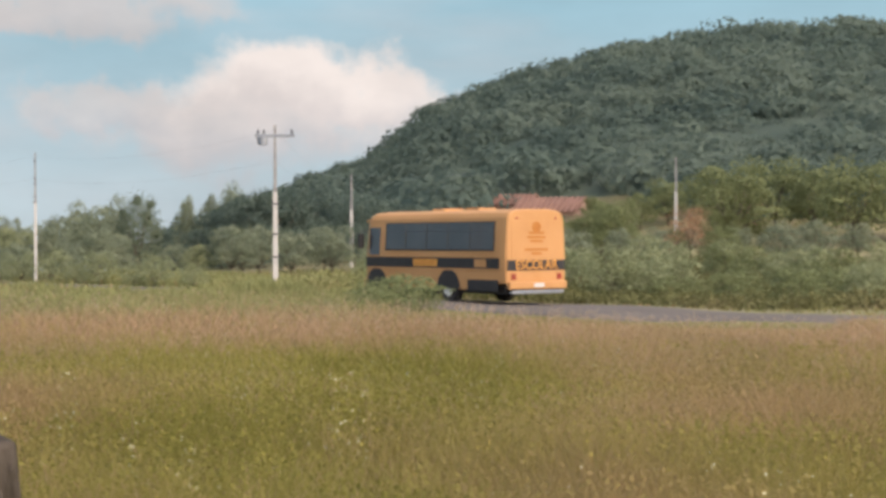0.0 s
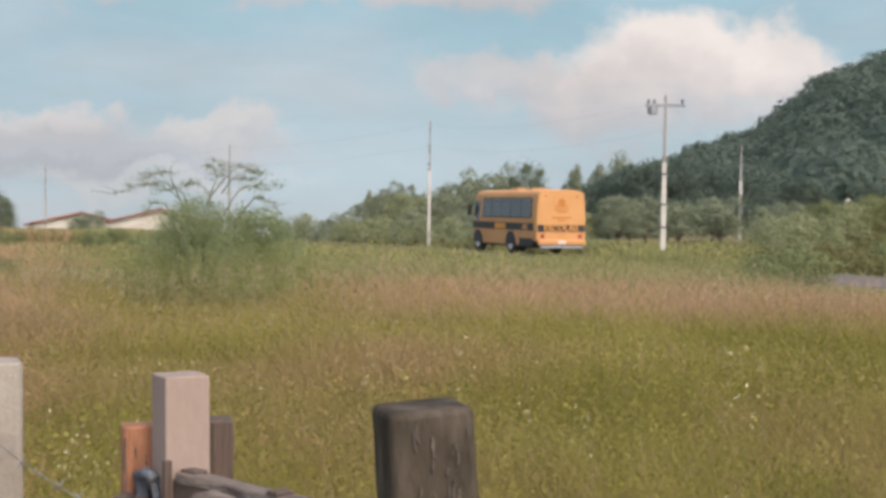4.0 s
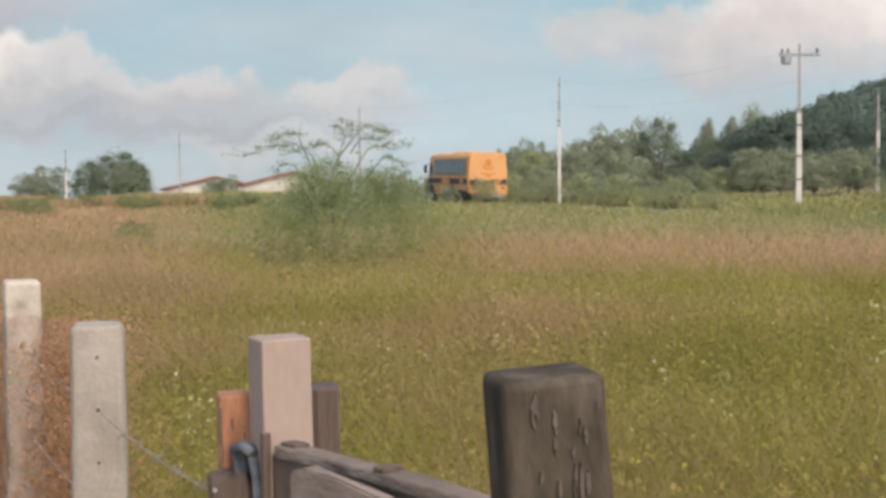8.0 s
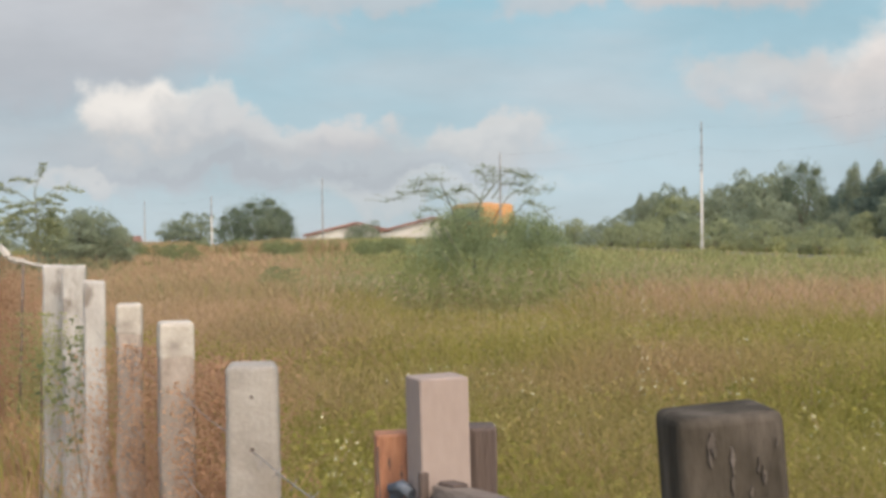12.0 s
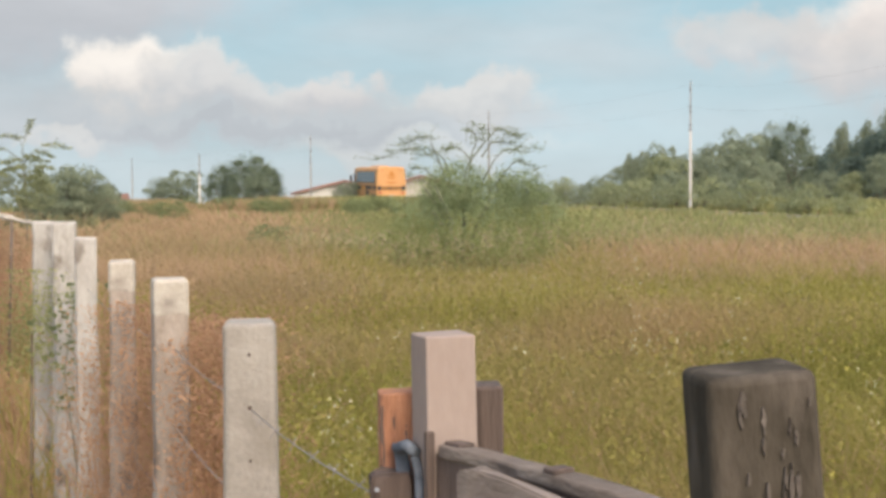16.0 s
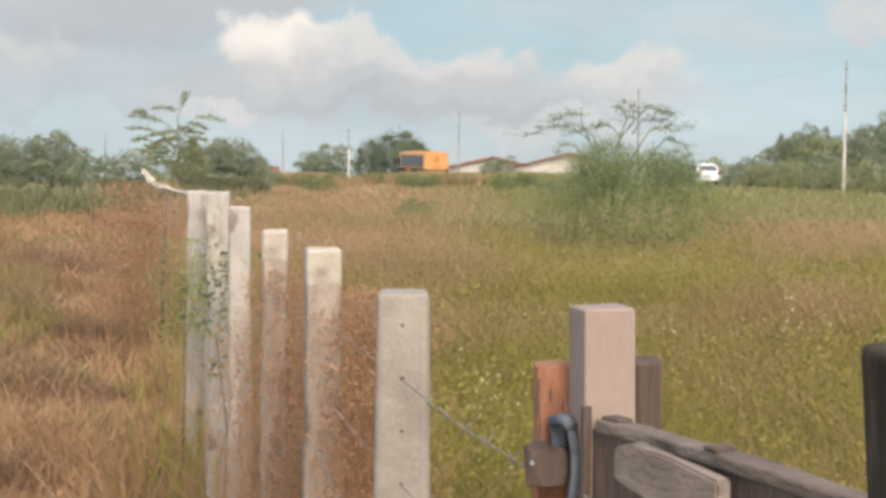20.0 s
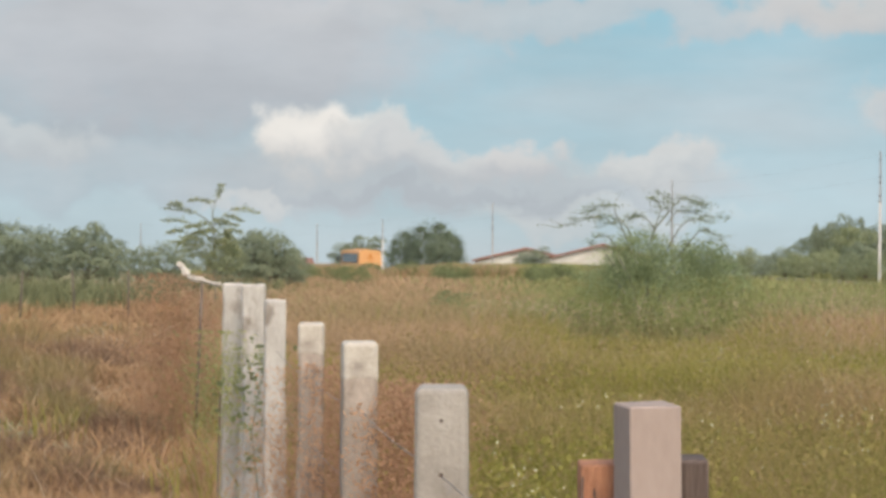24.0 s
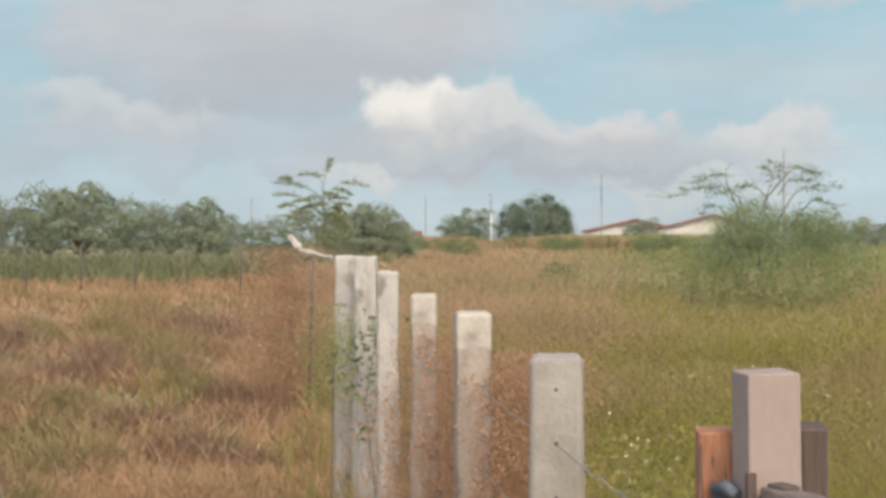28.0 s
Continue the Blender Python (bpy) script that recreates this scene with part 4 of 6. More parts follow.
def build_hill_forest():
    """Scrub forest: single leafy crowns of uneven size standing close over a dark inside."""
    rng = np.random.default_rng(3)
    az, rr = np.radians(np.linspace(2.5, 42, 240)), np.concatenate([np.linspace(122, 200, 60), np.linspace(202, 420, 90)])
    RR, AZ = np.meshgrid(rr, az, indexing="ij")
    X, Y = RR * np.sin(AZ), RR * np.cos(AZ)
    Z = land(X, Y) + canopy(X, Y) * smooth(0, 8, RR - forest_edge(np.degrees(AZ))) - 0.5
    n = len(az)
    i, j = np.meshgrid(np.arange(len(rr) - 1), np.arange(n - 1), indexing="ij")
    f = np.stack([i * n + j, (i + 1) * n + j, (i + 1) * n + j + 1, i * n + j + 1], 2).reshape(-1, 4)[:, ::-1]
    me = fast_mesh("hill_forest", np.stack([X, Y, Z], 2).reshape(-1, 3), f, M["leaf_hill"])
    me.polygons.foreach_set("use_smooth", np.ones(len(me.polygons), bool))
    tagged(new("hill_forest", me), "dark green scrub forest covering the hillside", "forest", kind="stuff")
    # crowns on a shaken grid
    g = 4.6
    gx, gy = np.meshgrid(np.arange(0, 290, g), np.arange(80, 420, g))
    x, y = (gx + rng.uniform(-0.48, 0.48, gx.shape) * g).ravel(), (gy + rng.uniform(-0.48, 0.48, gx.shape) * g).ravel()
    r, a = np.hypot(x, y), np.degrees(np.arctan2(x, y))
    ok = (a > 3) & (a < 41) & (r > forest_edge(a)) & (r < 352) & (land(x, y) > 0.3)
    x, y, r = x[ok], y[ok], r[ok]
    big = rng.uniform(0.75, 1.65, len(x)) * (0.85 + 0.35 * value_noise(x, y, 22.0, 37)) 
    rx, rz = 2.45 * big, 1.65 * big * rng.uniform(0.8, 1.2, len(x))
    c = np.stack([x, y, land(x, y) + 0.55 + 0.5 * big], 1)
    stuff("forest_crowns", [dome_leaves(c, rx, rz, 260, 0.58 * big ** 0.5, rng)], "leafy crowns of the hillside scrub forest", "forest", M["leaf_hill"])


def off_road(x, y, gap):
    """Which points keep that far from the road's middle line."""
    ok = np.ones(len(x), bool)
    for a, b in zip(ROAD_XY[::2], ROAD_XY[2::2]):
        d = b - a
        t = np.clip(((x - a[0]) * d[0] + (y - a[1]) * d[1]) / (d @ d), 0, 1)
        ok &= np.hypot(x - a[0] - t * d[0], y - a[1] - t * d[1]) > gap
    return ok


def fence_side(x, y):
    """Metres to the right of the fence line."""
    return (x + 0.83 + 0.462 * (y - 2.97)) / 1.10


def patch(x, y, scale, seed):
    return np.sin(x * scale + seed) * np.cos(y * scale * 1.3 + seed * 2) + 0.6 * np.sin((x + y) * scale * 2.1 + seed * 3) + 0.4 * np.cos((x - 2 * y) * scale * 3.3 + seed)


def road_sight(az):
    """Slope of the line of sight over the grass to the road's near edge."""
    return np.interp(az, (12.5, 14.2, 17.5, 22.2, 27), (0.040, 0.0428, 0.0466, 0.0524, 0.0535))


def build_grass():
    rng = np.random.default_rng(5)

    def scatter(n, r0, r1, a0=-40, a1=36):
        az, r = rng.uniform(a0, a1, n), np.sqrt(rng.uniform(r0 * r0, r1 * r1, n))
        return r * np.sin(np.radians(az)), r * np.cos(np.radians(az)), r, az

    green, dry, verge, cut, crop, bank = [], [], [], [], [], []
    for n, r0, r1, h0, w0 in ((80000, 3.2, 10, 0.62, 0.008), (140000, 10, 22, 0.66, 0.011), (120000, 22, 45, 0.68, 0.024), (95000, 45, 100, 0.72, 0.10)):
        x, y, r, az = scatter(n, r0, r1)
        side = fence_side(x, y)
        wild = patch(x, y, 0.35, 1.0)
        ok = off_road(x, y, 4.3) & (side > 0.15)
        hh = h0 * rng.uniform(0.55, 1.15, n) * (1 + 0.12 * patch(x, y, 0.9, 4.0))
        cap = np.where((az > 12.5) & (az < 33), np.clip(1.70 - road_sight(az) * r - land(x, y) + 0.25 * smooth(27.5, 29, az), 0.12, 1), 1.0)
        hh = np.minimum(hh, np.maximum(cap, 0.08)) * np.where(az > 12.5, np.where(r > 27, 0.62, 1.0), np.where(r > 45, 0.62, np.where(r > 27, 0.8, 1.0)))
        hh = hh * (1 - 0.45 * smooth(-12, -10, az) * (1 - smooth(-5.5, -3.5, az)) * smooth(14, 18, r) * (1 - smooth(27, 30, r)))
        # dry band in the middle of the field, green weeds towards the road, dry again far to the left
        near = 12.8 - 1.5 * smooth(16, 20, az) - 3.0 * smooth(-6, -9, az)
        p_dry = smooth(0, 4.5, r - near + wild * 2.4) * (1 - smooth(26, 32, r + wild * 2)) * 0.9
        p_dry = np.maximum(p_dry, 0.95 * smooth(9, 16, r) * smooth(-10, -13, az + wild * 2) * (1 - smooth(80, 95, r)))
        p_dry = p_dry * (1 - 0.65 * smooth(-13.5, -11, az + wild) * (1 - smooth(-4, -1.5, az + wild)))
        p_dry = np.maximum(p_dry, 0.16 + 0.12 * wild)
        is_dry = rng.random(n) < p_dry
        is_verge = ~is_dry & (r > 24)
        for sel, store, k in ((ok & is_dry, dry, 0.92), (ok & is_verge, verge, 1.05), (ok & ~is_dry & ~is_verge, green, 1.0)):
            store.append(blade_arrays(x[sel], y[sel], land(x[sel], y[sel]) - 0.02, hh[sel] * k, w0 * rng.uniform(0.5, 1.3, sel.sum()), rng, 1.15 if store is dry else 0.95))
            if r0 == 10 or r0 == 22:      # fine heads among the blades
                xs, ys = x[sel] + rng.normal(size=sel.sum()) * 0.06, y[sel] + rng.normal(size=sel.sum()) * 0.06
                store.append(leaf_arrays(np.stack([xs, ys, land(xs, ys) + hh[sel] * k * rng.uniform(0.6, 1.0, len(xs))], 1), r[sel] * 0.0013, rng, 1.4))
    # all round about the viewer
    a, r = rng.uniform(0, math.tau, 60000), np.sqrt(rng.uniform(0.5, 100, 60000))
    x, y = r * np.sin(a), r * np.cos(a)
    sel = ~((np.abs((np.degrees(a) + 180) % 360 - 180) < 40) & (r > 3.1))
    x, y, r = x[sel], y[sel], r[sel]
    s_ = fence_side(x, y)
    for q, store, h0 in ((s_ > 0.15, green, 0.42), (s_ <= 0.15, cut, 0.12)):
        store.append(blade_arrays(x[q], y[q], land(x[q], y[q]) - 0.01, h0 * rng.uniform(0.5, 1.2, q.sum()), np.full(q.sum(), 0.012), rng, 0.9))
    # a taller hump of weeds before the pole and about the thorn bush
    x, y, r, az = scatter(9000, 44, 51.5, 4.0, 11.5)
    crest = np.interp(az, (4, 6.6, 7.4, 8.8, 9.8, 11.5), (-1.75, -1.6, -1.35, -1.5, -1.8, -1.8)) + 0.10 * patch(x, y, 0.8, 2.0)
    hh = np.clip(1.7 + r * np.tan(np.radians(crest)) - land(x, y), 0.1, 1.1) * rng.uniform(0.6, 1.0, len(x))
    verge.append(blade_arrays(x, y, land(x, y) - 0.02, hh, rng.uniform(0.03, 0.09, len(x)), rng, 0.6))
    bx, by = polar(-7.9, 26.2)
    a, q = rng.uniform(0, math.tau, 4200), 3.4 * np.sqrt(rng.random(4200))
    x, y = bx + np.cos(a) * q * 1.25, by + np.sin(a) * q
    verge.append(blade_arrays(x, y, land(x, y) - 0.02, (0.8 - 0.14 * q) * rng.uniform(0.4, 1.0, len(x)), rng.uniform(0.012, 0.03, len(x)), rng, 0.9))
    # the far crest of the field
    x, y, r, az = scatter(26000, 84, 99, -23, -7.5)
    crest = np.interp(az, (-23, -19, -17.9, -17.1, -16.3, -15, -14.2, -13.2, -11.3, -10.5, -9.6, -7.5), (-1.0, -0.98, -1.0, -1.16, -1.0, -0.98, -0.76, -0.68, -0.72, -0.86, -0.95, -1.0)) + 0.04 * patch(x, y, 0.35, 2.0)
    hh = np.clip(1.7 + r * np.tan(np.radians(crest)) - land(x, y), 0.15, 1.0) * rng.uniform(0.6, 1.0, len(x))
    sel = (az + patch(x, y, 0.2, 1.0) < -12.5) & (rng.random(len(x)) < 0.7)
    for s_, store in ((sel, dry), (~sel, verge)):
        store.append(blade_arrays(x[s_], y[s_], land(x[s_], y[s_]) - 0.02, hh[s_], rng.uniform(0.06, 0.13, s_.sum()), rng, 0.6))
    # a fringe of weeds along the near side of the road
    x, y, r, az = scatter(26000, 50, 92, -4, 9.5)
    sel = off_road(x, y, 4.0) & ~off_road(x, y, 9.0) & (r < np.interp(az, ROAD_AZ, np.hypot(ROAD_XY[:, 0], ROAD_XY[:, 1])))
    x, y = x[sel], y[sel]
    hh = np.clip(0.42 + 0.16 * patch(x, y, 0.4, 5.0), 0.15, 0.75) * rng.uniform(0.6, 1.1, len(x)) * 0.45
    verge.append(blade_arrays(x, y, land(x, y) - 0.02, hh, rng.uniform(0.04, 0.10, len(x)), rng, 0.8))
    # weeds before the hedge, beyond the road's middle stretch
    x, y, r, az = scatter(15000, 66, 112, -8, 11.5)
    road_r = np.interp(az, ROAD_AZ, np.hypot(ROAD_XY[:, 0], ROAD_XY[:, 1]))
    sel = off_road(x, y, 4.4) & (r > road_r) & (r < road_r + 30)
    x, y = x[sel], y[sel]
    hh = np.clip(0.55 + 0.2 * patch(x, y, 0.3, 3.0), 0.25, 0.9) * rng.uniform(0.6, 1.1, len(x))
    m = 4
    q = np.stack([np.repeat(x, m), np.repeat(y, m), np.repeat(land(x, y), m)], 1) + np.stack([rng.normal(size=len(x) * m) * 0.2, rng.normal(size=len(x) * m) * 0.2, np.repeat(hh, m) * rng.uniform(0.2, 1.0, len(x) * m)], 1)
    verge.append(leaf_arrays(q, 0.17, rng, 0.8))
    # weeds on the bank beyond the road
    x, y, r, az = scatter(32000, 48, 112, 11, 35)
    edge = np.interp(az, (11, 12.8, 18, 23.7, 38), (60, 56, 51, 46, 41))
    sel = (r > edge) & (r < edge + 58) & off_road(x, y, 4.3)
    x, y, r = x[sel], y[sel], r[sel]
    hh = np.clip(0.55 + 0.25 * patch(x, y, 0.25, 3.0), 0.2, 1.0) * rng.uniform(0.5, 1.1, len(x))
    bank.append(blade_arrays(x[::3], y[::3], land(x[::3], y[::3]) - 0.02, hh[::3], rng.uniform(0.05, 0.11, len(x[::3])), rng, 1.0))
    m = 3
    q = np.stack([np.repeat(x, m), np.repeat(y, m), np.repeat(land(x, y), m)], 1) + np.stack([rng.normal(size=len(x) * m) * 0.15, rng.normal(size=len(x) * m) * 0.15, np.repeat(hh, m) * rng.uniform(0.25, 1.0, len(x) * m)], 1)
    bank.append(leaf_arrays(q, 0.17, rng, 0.8))
    # cut brown stubble on the other side of the fence
    for n, r0, r1, h0, w0 in ((64000, 3.0, 11, 0.11, 0.009), (56000, 11, 24, 0.12, 0.018), (40000, 24, 46, 0.13, 0.038)):
        x, y, r, az = scatter(n, r0, r1, -48, -10)
        side = fence_side(x, y)
        sel = (side < 0.15)
        tuft = 1 + 0.65 * np.clip(patch(x, y, 1.1, 2.0), -1.0, 1.6) + 0.45 * np.clip(patch(x, y, 3.1, 5.0), -1.0, 1.6)
        tuft = np.clip(tuft, 0.25, 3.0)
        cut.append(blade_arrays(x[sel], y[sel], land(x[sel], y[sel]) - 0.01, (h0 * tuft * rng.uniform(0.5, 1.3, n))[sel], (w0 * rng.uniform(0.6, 1.5, n))[sel], rng, 1.3))
    x, y, r, az = scatter(9000, 4, 16, -34, -12)
    sel = (fence_side(x, y) < -0.1) & (patch(x, y, 0.8, 6.0) > 1.25) & (r > 8)
    green.append(blade_arrays(x[sel], y[sel], land(x[sel], y[sel]), 0.28 * rng.uniform(0.5, 1.2, sel.sum()), 0.014 * rng.uniform(0.6, 1.5, sel.sum()), rng, 0.9))
    x, y, r, az = scatter(6000, 4, 16, -36, -8)
    s_ = fence_side(x, y)
    sel = (s_ < 0.2) & (s_ > -0.30 - 0.25 * patch(x, y, 1.3, 8.0)) & (r > 6)
    green.append(blade_arrays(x[sel], y[sel], land(x[sel], y[sel]), 0.46 * rng.uniform(0.4, 1.2, sel.sum()) * np.clip(1.2 + s_[sel] * 1.0, 0.3, 1.2), 0.012 * rng.uniform(0.6, 1.5, sel.sum()), rng, 0.9))
    x, y, r, az = scatter(2600, 5, 26, -42, -16)
    sel = fence_side(x, y) < -0.4
    straw = blade_arrays(x[sel], y[sel], land(x[sel], y[sel]) + 0.03, 0.10 + 0.16 * rng.random(sel.sum()), r[sel] * 0.0007, rng, 3.2)
    # green crop rows in front of the hedge line
    x, y, r, az = scatter(15000, 38, 56, -46, -20.5)
    sel = r > 40 + 4 * np.clip(patch(x, y, 0.35, 2.0), -0.5, 2) + rng.uniform(0, 5, len(x))
    x, y = x[sel], y[sel]
    crop.append(blade_arrays(x, y, land(x, y), rng.uniform(0.20, 0.66, len(x)) * np.clip(1 + 0.25 * patch(x, y, 0.5, 4.0), 0.5, 1.3), rng.uniform(0.03, 0.07, len(x)), rng, 1.2))
    stuff("green_grass", green, "yellow-green uncut meadow grass with weeds", "grass", M["grass_green"])
    stuff("dry_grass", dry, "dry pinkish brown tall grass", "grass", M["grass_dry"])
    stuff("bank_weeds", bank, "dull green weeds on the bank beyond the road", "weeds", M["bank_weed"])
    stuff("verge_weeds", verge, "green tall weeds towards the road", "weeds", M["grass_verge"])
    stuff("cut_grass", cut, "cut reddish brown grass stubble", "grass", M["grass_cut"])
    stuff("loose_straw", [straw], "pale loose straw lying on the cut grass", "straw", M["seed"])
    stuff("crop_rows", crop, "tall green crop in front of the hedge trees", "crop", M["crop"])
    # broad-leaved weeds among the near grass
    x, y, r, az = scatter(26000, 4, 19, -24, 36)
    sel = (fence_side(x, y) > 0.3) & (patch(x, y, 0.7, 9.0) > rng.uniform(-1.6, 0.4, len(x))) & (rng.random(len(x)) > smooth(12, 19, r))
    x, y = x[sel], y[sel]
    m = 9
    c = np.stack([x, y, land(x, y)], 1)[:, None, :] + np.stack([rng.normal(size=(len(x), m)) * 0.07, rng.normal(size=(len(x), m)) * 0.07, rng.uniform(0.25, 0.66, (len(x), m))], 2)
    v, f = leaf_arrays(c.reshape(-1, 3), 0.030, rng, 0.9)
    stuff("broadleaf_weeds", [(v, f)], "small-leaved green weeds among the meadow grass", "weeds", M["grass_green"])
    # blossoms: pale ones on tall stalks, yellow ones low
    stalks, pale = [], []
    x, y, r, az = scatter(620, 5, 17, -14, 34)
    sel = (fence_side(x, y) > 0.5) & (patch(x, y, 0.6, 3.0) > 0.1)
    spots = [(px, py, rng.uniform(0.55, 0.85)) for px, py in zip(x[sel], y[sel])]
    spots += [(polar(a, d)[0], polar(a, d)[1], h) for a, d, h in ((-2.0, 9.5, 1.16), (-0.9, 8.6, 0.92), (-12.2, 6.2, 0.85), (-12.8, 6.4, 0.8), (-11.4, 6.0, 0.78), (-12.0, 5.8, 0.7), (1.5, 9.4, 0.95), (3.9, 8.2, 0.8), (11.0, 9.0, 0.95), (11.9, 8.8, 0.9), (6.0, 7.4, 0.8))]
    for k, (px, py, h) in enumerate(spots):
        tall = k >= len(spots) - 11
        z = float(land(px, py))
        stalks.append(blade_arrays(np.array([px]), np.array([py]), np.array([z]), np.array([h]), np.array([0.008]), rng, 0.12))
        m = rng.integers(26, 40) if tall else rng.integers(4, 11)
        q = np.stack([px + rng.normal(size=m) * 0.035, py + rng.normal(size=m) * 0.035, z + h * rng.uniform(0.5 if tall else 0.62, 1.02, m)], 1)
        pale.append(leaf_arrays(q, 0.0017 * py if tall else 0.013, rng, 1.0))
    stuff("weed_stalks", stalks, "thin upright flower stalks in the meadow", "weeds", M["grass_green"])
    stuff("pale_blossoms", pale, "small pale blossoms on weed stalks", "flowers", M["petal"])
    x, y, r, az = scatter(1500, 4.5, 13, -4, 34)
    sel = patch(x, y, 0.8, 5.0) > 0.35
    q = np.stack([x[sel], y[sel], land(x[sel], y[sel]) + rng.uniform(0.42, 0.68, sel.sum())], 1)
    stuff("yellow_blossoms", [leaf_arrays(q, 0.017, rng, 1.0)], "small yellow blossoms in the meadow grass", "flowers", M["yellow_petal"])
    # pale seed heads over the dry grass
    x, y, r, az = scatter(5200, 9, 27, -14, 36)
    sel = (fence_side(x, y) > 0.6) & (patch(x, y, 0.5, 7.0) > -0.1)
    x, y, r = x[sel], y[sel], r[sel]
    az = np.degrees(np.arctan2(x, y))
    cap = np.where(az > 12.5, np.clip(1.72 - road_sight(az) * r - land(x, y), 0.14, 1), 1.0)
    h = np.minimum(rng.uniform(0.58, 0.86, len(x)), cap)
    m = 5
    q = np.stack([x, y, land(x, y) + h], 1)[:, None, :] + rng.normal(size=(len(x), m, 3)) * np.array([0.02, 0.02, 0.05])
    stuff("seed_heads", [leaf_arrays(q.reshape(-1, 3), np.repeat(r * 0.0012, m), rng, 1.5)], "pale feathery seed heads of the dry grass", "grass", M["seed"])
    # rust-coloured dry vines about the fence
    vines = []
    for cx, cy, sp, h, n in ((-1.31, 4.29, 0.095, 1.32, 2300), (-1.78, 5.0, 0.085, 1.29, 1300), (-1.98, 5.25, 0.08, 1.10, 130), (-2.36, 6.0, 0.10, 0.9, 150), (-1.50, 4.55, 0.13, 0.95, 420), (-1.98, 5.5, 0.12, 0.75, 120), (-2.45, 6.4, 0.15, 0.8, 110), (-5.5, 12.75, 0.30, 1.22, 560), (-1.245, 3.90, 0.045, 1.30, 420), (-1.17, 3.99, 0.05, 1.32, 700), (-1.655, 4.68, 0.05, 1.33, 420), (-1.59, 4.74, 0.04, 1.30, 300), (-2.19, 5.80, 0.05, 1.05, 200), (-5.75, 12.7, 0.20, 1.38, 800), (-5.2, 12.5, 0.28, 1.05, 260)):
        k = n // 4
        xx, yy = cx + rng.normal(size=k) * sp, cy + rng.normal(size=k) * sp
        vines.append(blade_arrays(xx, yy, land(xx, yy), h * rng.uniform(0.15, 0.62, k), 0.004 * rng.uniform(0.5, 1.6, k), rng, 0.5))
        m = n * 9
        q = np.stack([cx + rng.normal(size=m) * sp, cy + rng.normal(size=m) * sp, h * rng.uniform(0.15, 0.98, m)], 1)
        vines.append(leaf_arrays(q, 0.011 if cy < 8 else 0.020, rng, 0.8))
        k = n // 7
        vines.append(blade_arrays(cx + rng.normal(size=k) * sp, cy + rng.normal(size=k) * sp, h * rng.uniform(0.1, 0.7, k), h * rng.uniform(0.1, 0.3, k), np.full(k, 0.004), rng, 2.0))
    stuff("dry_vines", vines, "rust-coloured dry vines grown through the fence", "vines", M["rust_twig"])


# ---- fence and gate ----
POSTS = ((-0.832, 2.966, 1.408, 40, 0.097, "clean"), (-1.316, 3.978, 1.415, 43, 0.087, "limed"), (-1.715, 4.745, 1.416, 42, 0.076, "limed"), (-2.256, 5.87, 1.443, 38, 0.080, "stained"), (-2.872, 7.21, 1.453, 36, 0.106, "stained"), (-3.035, 7.36, 1.452, 20, 0.095, "stained"), (-2.497, 6.255, 1.15, 30, 0.080, "stained"))


